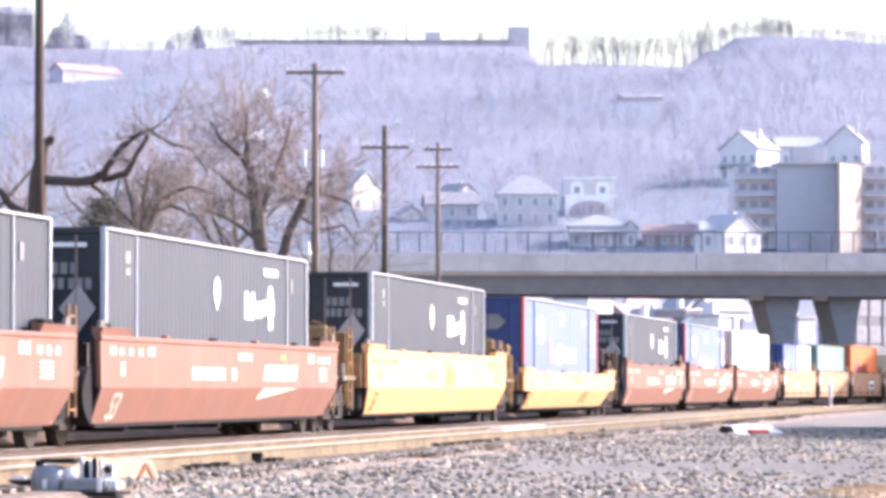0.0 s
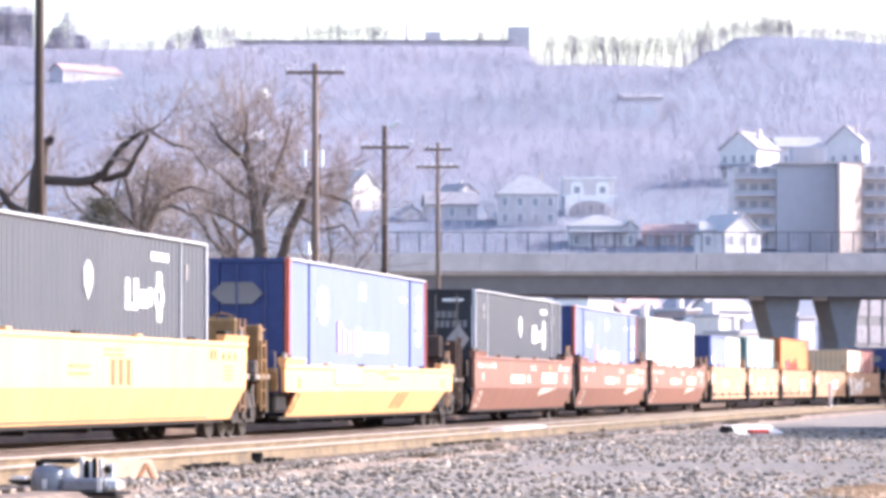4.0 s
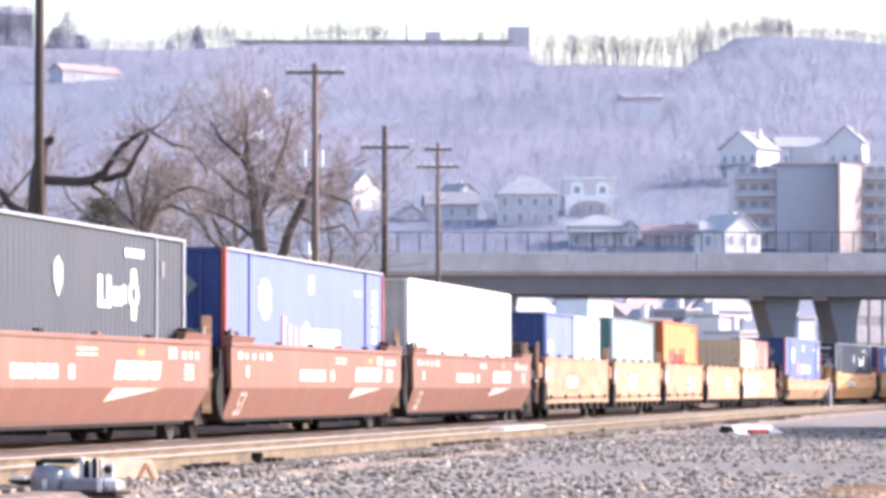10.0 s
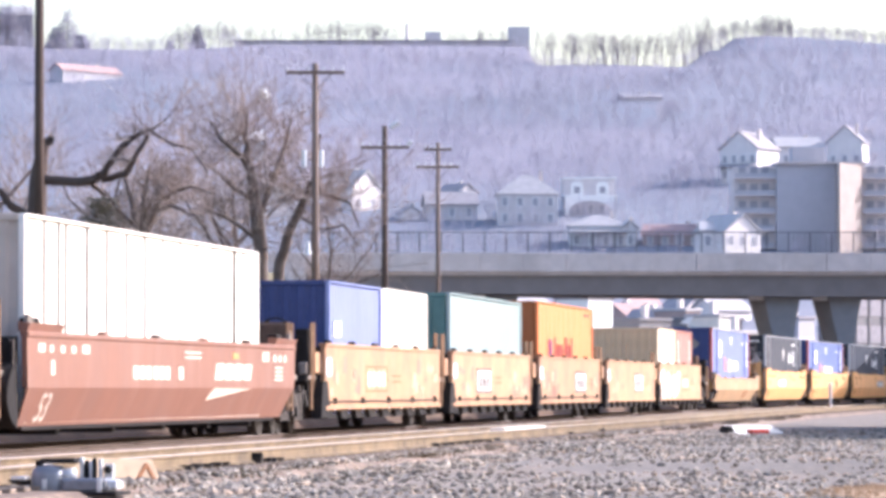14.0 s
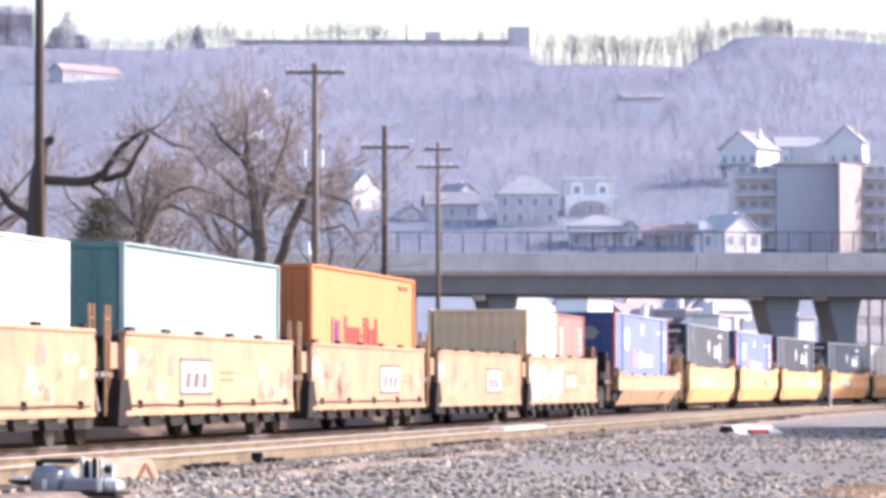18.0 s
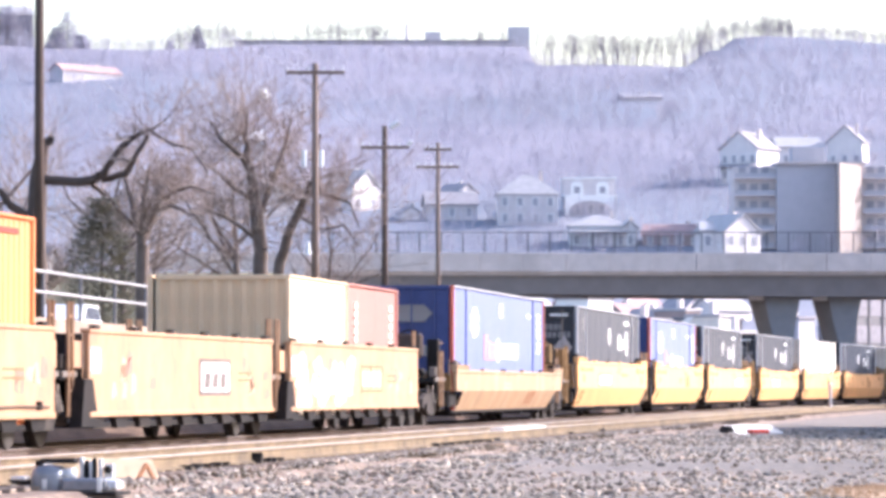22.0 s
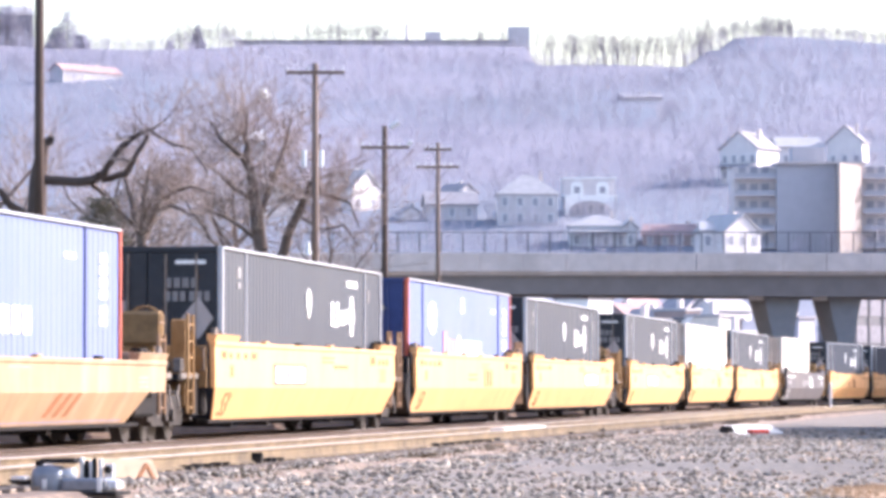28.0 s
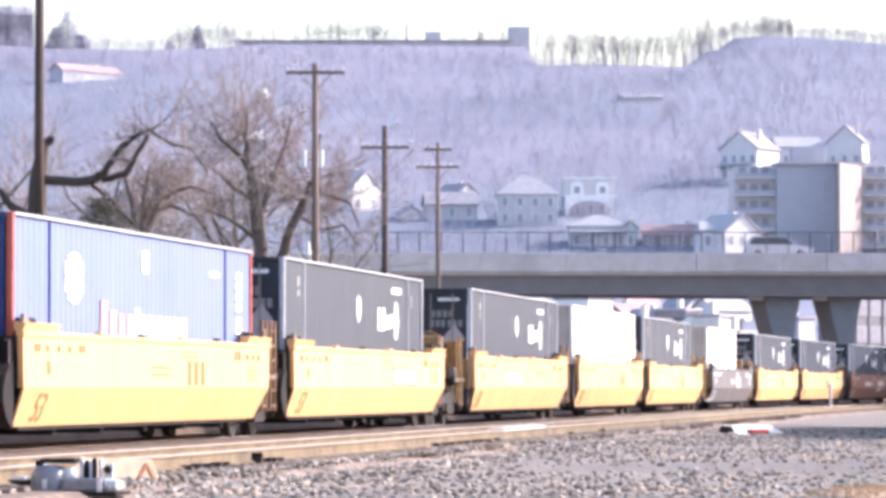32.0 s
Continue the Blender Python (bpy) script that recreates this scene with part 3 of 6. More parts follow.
def twenty(label, wall, end, lettering=()):
    return container(label, 6.06, 2.59, wall, end, end if wall is box_cream else wall, pitch=0.28, deep=0.022, doors=False, lettering=lettering)


worn_pale = mat("worn_pale_steel", (0.19, 0.155, 0.13), 0.65, vary=0.4, grain=8, dirt=(0.07, 0.055, 0.045), dirt_amount=0.8)


def truck(parent, y, kind=dusty_truck):
    """A freight truck: two side frames with springs, a bolster and two wheelsets."""
    t = new("truck")
    t.parent = parent
    t.matrix_basis = pose(0, y, 0)
    for f in (-1, 1):
        sh = Shape()
        x0, x1 = (f * 1.0, f * 1.13) if f > 0 else (f * 1.13, f * 1.0)
        sh.prism([(-1.25, 0.46), (-1.15, 0.62), (-0.5, 0.76), (0.5, 0.76), (1.15, 0.62), (1.25, 0.46), (0.95, 0.36), (0.62, 0.52), (0.42, 0.26), (-0.42, 0.26), (-0.62, 0.52), (-0.95, 0.36)], "x", x0, x1)
        for k in (-0.16, 0.0, 0.16):
            sh.tube((f * 1.06, k, 0.30), (f * 1.06, k, 0.58), 0.06, n=6)
        part("side_frame", sh, kind, t)
        for k in (-0.89, 0.89):
            part("bearing_cap", Shape().tube((f * 1.04, k, 0.422), (f * 1.20, k, 0.422), 0.115, 0.095, n=10), wheel_steel, t, "worn bearing cap")
    part("bolster", Shape().box(-1.05, 1.05, -0.2, 0.2, 0.42, 0.74, 0.03), kind, t)
    for y in (-0.89, 0.89):
        sh = Shape().tube((-0.95, 0, 0), (0.95, 0, 0), 0.075)
        for f in (-1, 1):
            sh.tube((f * 0.69, 0, 0), (f * 0.82, 0, 0), 0.42, n=20)
            sh.tube((f * 0.66, 0, 0), (f * 0.70, 0, 0), 0.445, n=20)
            sh.tube((f * 0.82, 0, 0), (f * 0.90, 0, 0), 0.12, n=10)
        WHEELS.append((part("wheelset", sh, wheel_steel, t, at=pose(0, y, 0.422)), y))
    return t


def end_gear(car, y, way, paint, tall, hand_wheel=False):
    """Platform, ladder, grab irons and coupler or hinge at one end; way is the way out."""
    sh = Shape()
    sh.box(-1.25, 1.25, min(y, y + way * 1.5), max(y, y + way * 1.5), 0.98, 1.10, 0.015)
    sh.box(-0.22, 0.22, min(y, y + way * 2.0), max(y, y + way * 2.0), 0.72, 0.98, 0.02)
    part("end_platform", sh, under, car)
    part("air_reservoir", Shape().tube((-0.55, y + way * 0.45, 1.30), (0.45, y + way * 0.45, 1.30), 0.17, n=12), end_steel, car, "dark brake air reservoir", smooth=True)
    part("brake_cylinder", Shape().tube((0.75, y + way * 0.3, 1.22), (0.75, y + way * 0.95, 1.22), 0.12, 0.09, n=10), under, car, smooth=True)
    part("air_hose", Shape().pipe([(0.5, y + way * 1.2, 1.0), (0.55, y + way * 1.35, 0.75), (0.5, y + way * 1.5, 0.5), (0.4, y + way * 1.7, 0.45)], 0.035, 6), under, car)
    part("step_bracket", Shape().prism([(y + way * 0.1, 0.42), (y + way * 0.5, 0.42), (y + way * 0.62, 0.98), (y + way * 0.1, 0.98)], "x", 1.18, 1.26), under, car)
    # pale strip paints the light that catches the platform's edge
    part("platform_edge", Shape().box(1.24, 1.285, min(y + way * 0.08, y + way * 1.45), max(y + way * 0.08, y + way * 1.45), 1.02, 1.11, 0.01), worn_pale, car, "platform edge with a pale strip for caught light")
    part("hose_loop", Shape().pipe([(1.10, y + way * (0.85 + 0.09 * k), 0.92 - 0.52 * math.sin(math.pi * k / 8)) for k in range(9)], 0.034, 6), worn_pale, car, "dusty brake hose", smooth=True)
    part("uncoupling_lever", Shape().pipe([(0.2, y + way * 1.62, 0.86), (0.8, y + way * 1.60, 0.84), (1.22, y + way * 1.52, 0.80), (1.27, y + way * 1.50, 0.52)], 0.022, 5), worn_pale, car)
    part("brake_rod", Shape().tube((1.0, y + way * 0.1, 0.62), (0.95, y + way * 1.9, 0.50), 0.026, n=6), dusty_truck, car)
    part("coupler_head", Shape().box(-0.17, 0.20, min(y + way * 1.85, y + way * 2.25), max(y + way * 1.85, y + way * 2.25), 0.70, 1.00, 0.05), dusty_truck, car)
    part("grab_iron", Shape().pipe([(1.30, y + way * 0.08, 1.16), (1.37, y + way * 0.12, 1.16), (1.37, y + way * 0.12, 1.52), (1.30, y + way * 0.08, 1.52)], 0.016, 5), worn_pale, car, "pale grab iron")
    part("retainer_valve", Shape().box(1.05, 1.22, y + way * 0.98 - 0.09, y + way * 0.98 + 0.09, 1.12, 1.36, 0.03), worn_pale if hand_wheel else dusty_truck, car)
    for f in (-1, 1):
        lp = paint if paint is not under else ladder_paint
        ladder = part("ladder", Shape().tube((f * 1.28, y + way * 0.55, 0.45), (f * 1.28, y + way * 0.55, tall + 0.45), 0.036, n=6), lp, car, "worn steel ladder")
        part("stile", Shape().tube((f * 1.28, y + way * 0.95, 0.45), (f * 1.28, y + way * 0.95, tall + 0.45), 0.036, n=6), lp, ladder)
        if f > 0:
            for k in range(6):
                part("rung", Shape().tube((f * 1.28, y + way * 0.55, 0.55 + k * 0.27), (f * 1.28, y + way * 0.95, 0.55 + k * 0.27), 0.016, n=5), lp, ladder)
        part("end_gusset", Shape().prism([(y, 1.0), (y + way * 0.75, 1.0), (y + way * 0.1, tall - 0.15), (y, tall - 0.15)], "x", f * 1.12 - 0.03, f * 1.12 + 0.03), paint, car)
    if hand_wheel:
        hw = Shape()
        hw.pipe([(0.6 + 0.3 * math.cos(k * math.pi / 8), y + way * 1.1, 1.9 + 0.3 * math.sin(k * math.pi / 8)) for k in range(17)], 0.022, 5)
        for k in range(3):
            a = 2 * math.pi * k / 3
            hw.tube((0.6, y + way * 1.1, 1.9), (0.6 + 0.3 * math.cos(a), y + way * 1.1, 1.9 + 0.3 * math.sin(a)), 0.018, n=5)
        part("hand_wheel", hw, paint, car, "brake hand wheel")
        part("end_post", Shape().box(0.95, 1.22, y + way * 0.62 - 0.14, y + way * 0.62 + 0.14, 0.55, 2.0, 0.03), paint, car)
        part("brake_housing", Shape().box(0.25, 0.95, y + way * 1.28 - 0.10, y + way * 1.28 + 0.10, 1.55, 2.12, 0.06), ochre_end if paint is ochre_end else end_steel, car, "grimy brake housing")
        part("brake_stand", Shape().box(0.42, 0.78, y + way * 1.15 - 0.06, y + way * 1.15 + 0.06, 1.1, 2.05, 0.02), paint, car)


def text_mesh(words, size):
    cu = bpy.data.curves.new("text", "FONT")
    cu.body, cu.size, cu.extrude = words, size, 0.004
    ob = new("text", cu)
    me = bpy.data.meshes.new_from_object(ob.evaluated_get(bpy.context.evaluated_depsgraph_get()))
    bpy.data.objects.remove(ob)
    return me


def on_side(x, y, z):
    """Pose that stands a text up on the right-hand side wall, reading towards the rear."""
    return Matrix.Translation((x, y, z)) @ Matrix(((0, 0, 1, 0), (1, 0, 0, 0), (0, 1, 0, 0), (0, 0, 0, 1)))


FIFTY_THREE = text_mesh("53", 0.62)
CLASS_MESH = {}


def well_car(label, a, b, paint, ink, front=True, rear=True, share_front=False, logo="swoosh", box_mid=None, low=False, panel_shift=0.0):
    """A deep-well car for long containers between a and b metres along the train; shared ends have no truck of their own."""
    car = thing("well_car", Matrix(), label, "well car", "well cars of the train")
    L = b - a
    box_mid = a + 9.6 if box_mid is None else box_mid
    y0, y1 = -L / 2 + 0.25, L / 2 - 0.25
    top, crease, step = (1.27, 0.80, 1.05) if low else (1.62, 0.87, 0.0)
    for f in (-1, 1):
        # upper web, and lower web that leans in
        sh = Shape()
        sh.prism([(y0 + 0.05, crease), (y1 - 0.08, crease), (y1, top - 0.06), (y0, top - 0.06)], "x", f * 1.45, f * 1.53)
        side = part("side_sill", sh, paint, car)
        lo = Shape()
        xa, xb = f * 1.53, f * 1.30
        t = 0.03 * f
        pts = [(xa, y0 + 0.07 + step, crease), (xa, y1 - 0.08 - step, crease), (xb, y1 - (0.75 if low else 0.38) - step, 0.34), (xb, y0 + (0.40 if low else 0.32 if share_front else 0.85) + step * 0.75, 0.34)]
        lo.add(pts + [(x - t, y, z) for x, y, z in pts], [(0, 1, 2, 3), (7, 6, 5, 4), (0, 4, 5, 1), (1, 5, 6, 2), (2, 6, 7, 3), (3, 7, 4, 0)])
        part("lower_web", lo, paint, car)
        part("top_chord", Shape().box(f * 1.50 - 0.075, f * 1.50 + 0.055, y0, y1, top - 0.06, top + 0.02, 0.015), paint, side)
        for y in (y0, y1 - 1.9):
            part("guide_cap", Shape().prism([(f * 1.40, top + 0.02), (f * 1.53, top + 0.02), (f * 1.575, top + 0.13), (f * 1.40, top + 0.15)], "y", y, y + 1.9), paint, side, "splayed guide ledge")
            part("corner_lock", Shape().box(f * 1.42 - 0.10, f * 1.42 + 0.07, y + 0.35, y + 0.85, top + 0.13, top + 0.21, 0.02), under, side, "dark corner lock")
        if f > 0:
            for y, w in ((y0 + 0.12, 0.35), (y1 - 0.42, 0.30)):
                part("lock_handle", Shape().prism([(y, top + 0.13), (y + w, top + 0.13), (y + w * 0.8, top + 0.23), (y + w * 0.2, top + 0.25)], "x", 1.44, 1.50), worn_pale, side, "pale lock handle")
        for k in range(4):
            y = y0 + 4.6 + k * (L - 9.2) / 3.0
            part("lock_lug", Shape().box(f * 1.47 - 0.06, f * 1.47 + 0.05, y - 0.13, y + 0.13, top + 0.02, top + 0.07, 0.015), under if k % 2 else paint, side)
        part("bottom_flange", Shape().box(f * 1.21 - 0.09, f * 1.21 + 0.09, y0 + 0.6, y1 - 0.9, 0.28, 0.335, 0.008), under, car)
    part("well_floor", Shape().box(-1.11, 1.11, y0 + 0.6, y1 - 0.9, 0.30, 0.37), under, car)
    for k in range(5):
        y = y0 + 3.0 + k * (L - 6) / 4
        part("cross_member", Shape().box(-1.2, 1.2, y - 0.12, y + 0.12, 0.20, 0.30), under, car)
    for y, way, show in ((y0, -1, front and not share_front), (y1, 1, False)):
        part("end_bulkhead", Shape().box(-1.41, 1.41, min(y, y + way * 0.06), max(y, y + way * 0.06), min(1.0, crease), top - 0.05, 0.012), ochre_end if show and paint is not brown else under, car)
        part("end_arch", Shape().box(-1.35, 1.35, min(y - way * 0.02, y - way * (0.3 + step)), max(y - way * 0.02, y - way * (0.3 + step)), 0.42, crease - 0.02, 0.05), under, car)
        end_gear(car, y, way, under if not show or (low and ink is graffiti_b) else (end_steel if paint is brown else ochre_end), top, show)
    if not share_front:
        truck(car, -L / 2 - 0.95)
    else:
        arc = [(y0 - 0.05 - 0.5 * math.sin(math.pi * k / 10) ** 0.7, 0.32 + 0.9 * k / 10) for k in range(11)]
        part("end_shroud", Shape().prism(arc + [(y0 + 0.02, 1.22), (y0 + 0.02, 0.32)], "x", -1.38, 1.40), under, car, "dark rounded end casting")
    truck(car, L / 2 + 0.85)
    x = 1.534
    mid = (a + b) / 2 - box_mid
    Q = lambda u: u - mid
    ink_side = []
    if logo == "swoosh":
        ink_side = [(Q(2.75 + k * 0.76), Q(2.75 + k * 0.76 + 0.62), 1.0, 1.27, 0.16) for k in range(4)]
        ink_side += bars(Q(-3.1), 1.0, 3, 0.34, 0.09, 0.2) + bars(Q(-1.75), 1.0, 3, 0.32, 0.09, 0.2) + [(Q(0.03), Q(0.36), 1.0, 1.2)]
    else:
        ink_side = [(Q(1.7), Q(3.2), 1.24, 1.30)] if logo == "box" else bars(Q(0.9), 0.90, 3, 0.28, 0.22, 0.40) + [(Q(-1.6), Q(-0.4), 1.05, 1.09), (Q(-1.6), Q(-0.4), 1.16, 1.20)]
        if logo == "box":
            part("number_panel", Shape().box(x - 0.01, x + 0.002, Q(-4.3) + panel_shift, Q(-1.2) + panel_shift, 0.92, 1.29), mark_dark, car, "dark outlined number panel")
            part("number_field", Shape().box(x - 0.01, x + 0.006, Q(-4.12) + panel_shift, Q(-1.38) + panel_shift, 0.965, 1.245), mark_white, car)
            for u, w in ((-3.6, 0.16), (-3.1, 0.26), (-2.6, 0.14)):
                part("number_bar", Shape().box(x - 0.01, x + 0.011, Q(u) + panel_shift, Q(u + w) + panel_shift, 1.0, 1.2), mark_dark, car)
    ink_side += [(y0 + 0.6 + k * 0.62, y0 + 0.6 + k * 0.62 + g, 1.36, 1.36 + h) for k, g, h in ((0, 0.36, 0.12), (1, 0.2, 0.1), (2, 0.22, 0.1), (3, 0.24, 0.1), (4, 0.42, 0.12))]
    ink_side += [(y1 - 3.0 + k * 0.6, y1 - 3.0 + k * 0.6 + g, 1.33, 1.33 + h) for k, g, h in ((0, 0.22, 0.17), (0.55, 0.2, 0.17), (1.6, 0.24, 0.12), (2.4, 0.22, 0.12), (3.2, 0.2, 0.12))]
    ink_side += [(y1 - 1.9, y1 - 1.2, 1.0 + 0.07 * k, 1.03 + 0.07 * k) for k in range(4)] + [(Q(0.5), Q(1.7), 1.42, 1.45), (Q(0.5), Q(1.7), 1.34, 1.37), (y0 + 1.3, y0 + 1.5, 1.05, 1.25)]
    if low:
        ink_side = [(u0, u1, z0 - 0.2, z1 - 0.2, *rest) for u0, u1, z0, z1, *rest in ink_side if z1 < 1.44 or u1 - u0 > 0.6]
    ink_side = [q for q in ink_side if q[2] > crease + 0.01]
    letter_bars(car, ink_side, ink, x - 0.01, x + 0.004)
    if low:
        # three slanting stencil strokes on the leaning lower web
        for k in range(3):
            u = Q(2.9) + k * 0.55
            q = [(1.362, u, 0.45), (1.362, u + 0.24, 0.45), (1.531, u + 0.62, 0.79), (1.531, u + 0.38, 0.79)]
            part("stencil_stroke", Shape().add(q + [(px - 0.02, py, pz) for px, py, pz in q], [(0, 1, 2, 3), (7, 6, 5, 4), (0, 4, 5, 1), (1, 5, 6, 2), (2, 6, 7, 3), (3, 7, 4, 0)]), mark_brown, car)
    if logo == "swoosh":
        lean = lambda z: 1.534 - (crease - z) / (crease - 0.34) * 0.23
        q = [(lean(z) + 0.003, Q(u), z) for u, z in ((2.45, 0.665), (5.7, 0.852), (5.75, 0.858), (2.75, 0.858))]
        part("painted_swoosh", Shape().add(q + [(px - 0.02, py, pz) for px, py, pz in q], [(0, 1, 2, 3), (7, 6, 5, 4), (0, 4, 5, 1), (1, 5, 6, 2), (2, 6, 7, 3), (3, 7, 4, 0)]), ink, car)
        part("orange_label", Shape().box(x - 0.01, x + 0.004, Q(4.2), Q(4.7), 1.36, 1.46), box_orange, car)
    num = FIFTY_THREE.copy()
    num.materials.clear()
    num.materials.append(ink)
    part("length_number", num, ink, car, at=on_side(1.335 if low else 1.331, y0 + 1.0, 0.40) @ pose(0, 0, 0, 26.6 if low else 23.5, 0, 0))
    RIDERS.append((car, ride((a + b) / 2, L)))
    return car


def flat_well(label, a, b, share_front=False, wheel=False, stencil=0.0, sprayed=False, piped=True, outlined=False):
    """A straight-sided well car for shorter containers, with toothed lower edge."""
    car = thing("well_car", Matrix(), label, "well car", "well cars of the train")
    L = b - a
    y0, y1 = -L / 2 + 0.1, L / 2 - 0.1
    top = 1.66
    for f in (-1, 1):
        side = part("side_sill", Shape().box(f * 1.40 - 0.05, f * 1.40 + 0.05, y0, y1, 0.44, top, 0.015), tan, car)
        part("top_chord", Shape().box(f * 1.40 - 0.09, f * 1.40 + 0.07, y0, y1, top, top + 0.07, 0.015), tan, side)
        part("bottom_chord", Shape().box(f * 1.40 - 0.08, f * 1.40 + 0.08, y0, y1, 0.44, 0.52, 0.012), tan, side)
        for k in range(9):
            y = y0 + 0.7 + k * (L - 1.6) / 8
            part("foot_bracket", Shape().prism([(y - 0.42, 0.44), (y + 0.42, 0.44), (y + 0.30, 0.27), (y - 0.30, 0.27)], "x", f * 1.36 - 0.05, f * 1.36 + 0.05), under, side)
    if piped:
        part("brake_pipe", Shape().pipe([(1.475, y0 + 0.4 + k * (L - 1.0) / 8, 0.60 + 0.012 * (k % 2)) for k in range(9)], 0.02, 6), end_steel, car, "dark brake pipe along the sill")
        for k in range(5):
            y = y0 + 0.9 + k * (L - 2) / 4
            part("pipe_clamp", Shape().box(1.44, 1.51, y - 0.06, y + 0.06, 0.56, 0.68, 0.01), under, car)
    for k in range(6):
        y = y0 + 0.5 + k * (L - 1.2) / 5
        part("lock_lug", Shape().box(1.35, 1.46, y - 0.14, y + 0.14, top + 0.07, top + 0.13, 0.015), under, car, "dark lock lug")
    casting = [(y0 - 0.50, 0.30), (y0 + 0.55, 0.30), (y0 + 0.42, 0.55), (y0 + 0.18, 1.0), (y0 - 0.32, 1.0)]
    part("end_casting", Shape().prism(casting, "x", 1.28, 1.465), under, car, "dark end casting")
    part("well_floor", Shape().box(-1.33, 1.33, y0 + 0.4, y1 - 0.4, 0.28, 0.36), under, car)
    for y, way in ((y0, -1), (y1, 1)):
        part("end_bulkhead", Shape().box(-1.35, 1.35, min(y, y + way * 0.05), max(y, y + way * 0.05), 0.5, top, 0.012), under, car)
        for f in (-1, 1):
            part("corner_bracket", Shape().box(f * 1.3 - 0.05, f * 1.3 + 0.05, min(y, y + way * 0.5), max(y, y + way * 0.5), 1.15, 1.55, 0.015), tan, car)
        end_gear(car, y, way * 0.6, under, top, wheel and way < 0)
    if not share_front:
        truck(car, -L / 2 - 0.95)
    truck(car, L / 2 + 0.65)
    y = stencil
    if outlined or sprayed:
        for y2, z2, w2, h2 in ((y, 1.30, 1.30, 0.02), (y, 0.80, 1.30, 0.02), (y - 1.28, 1.05, 0.03, 0.25), (y + 1.28, 1.05, 0.03, 0.25), (y - 0.15, 1.05, 0.03, 0.25)):
            part("stencil_frame", Shape().box(1.445, 1.455, y2 - w2, y2 + w2, z2 - h2, z2 + h2), mark_brown, car)
        for k in range(4):
            part("stencil_bar", Shape().box(1.445, 1.455, y - 1.1 + k * 0.58, y - 0.72 + k * 0.58, 0.90, 1.20), faded_ink, car)
        spray = random.Random(5)
        for k in range(26 if sprayed else 0):
            u, v = -L / 2 + 1.0 + spray.random() * 5.6, 0.60 + spray.random() * 0.75
            r, q = spray.uniform(0.25, 0.6), spray.uniform(0.12, 0.24)
            n = 9
            part("sprayed_letter", Shape().prism([(u + r * spray.uniform(0.7, 1.2) * math.cos(2 * math.pi * i / n), v + q * spray.uniform(0.7, 1.2) * math.sin(2 * math.pi * i / n)) for i in range(n)], "x", 1.445, 1.452 + 0.0002 * k), white_spray, car)
        for k in range(9 if sprayed else 0):
            u, v = -L / 2 + 1.2 + k * 0.6, spray.uniform(0.6, 1.0)
            d, h = spray.uniform(-0.25, 0.3), spray.uniform(0.2, 0.45)
            part("sprayed_outline", Shape().prism([(u, v), (u + 0.06, v), (u + d + 0.05, v + h), (u + d, v + h)], "x", 1.445, 1.460), graffiti_a, car)
    else:
        part("stencil_panel", Shape().box(1.445, 1.455, y - 1.25, y + 1.25, 0.74, 1.35), stencil_dark, car, "dark stencil panel")
        part("stencil", Shape().box(1.45, 1.462, y - 1.08, y + 1.08, 0.81, 1.28), mark_white, car, "pale stencil field")
        for k, (lo, hi) in enumerate(((0.86, 1.12), (0.86, 1.12), (0.86, 1.12))):
            u = y - 0.92 + k * 0.62
            part("stencil_bar", Shape().prism([(u, lo), (u + 0.48, lo), (u + 0.56, hi), (u + 0.08, hi)], "x", 1.455, 1.466), stencil_dark, car)
    rng = random.Random(int(a * 10))
    for k in range(22):
        u = rng.choice((-1, 1)) * rng.uniform(2.6, L / 2 - 0.6)
        v, w2, h2 = rng.uniform(0.62, 1.2), rng.uniform(0.2, 0.7), rng.uniform(0.12, 0.32)
        if abs(u - y) < 2.0:
            continue
        part("painted_scrawl", Shape().prism([(u, v), (u + w2, v + rng.uniform(-0.1, 0.1)), (u + w2 * rng.uniform(0.7, 1.2), v + h2), (u + w2 * 0.3, v + h2 * rng.uniform(0.8, 1.3))], "x", 1.445, 1.4525), rng.choice((graffiti_a, graffiti_b)), car)
    part("route_card", Shape().box(1.445, 1.46, y0 + 0.12, y0 + 0.62, 1.12, 1.42), mark_white, car, "white card in a grey frame")
    part("card_frame", Shape().box(1.445, 1.455, y0 + 0.05, y0 + 0.69, 1.07, 1.47), car_grey, car)
    for k in range(2):
        part("data_line", Shape().box(1.445, 1.453, y + 1.9, y + 3.0, 0.98 + k * 0.12, 1.02 + k * 0.12), mark_brown, car)
    RIDERS.append((car, ride((a + b) / 2, L)))
    return car


def load(box, s0, length, z=0.37):
    RIDERS.append((box, ride(s0 + length / 2, length, z)))
    return box


def spare(proto):
    return copy_thing(proto, Matrix())


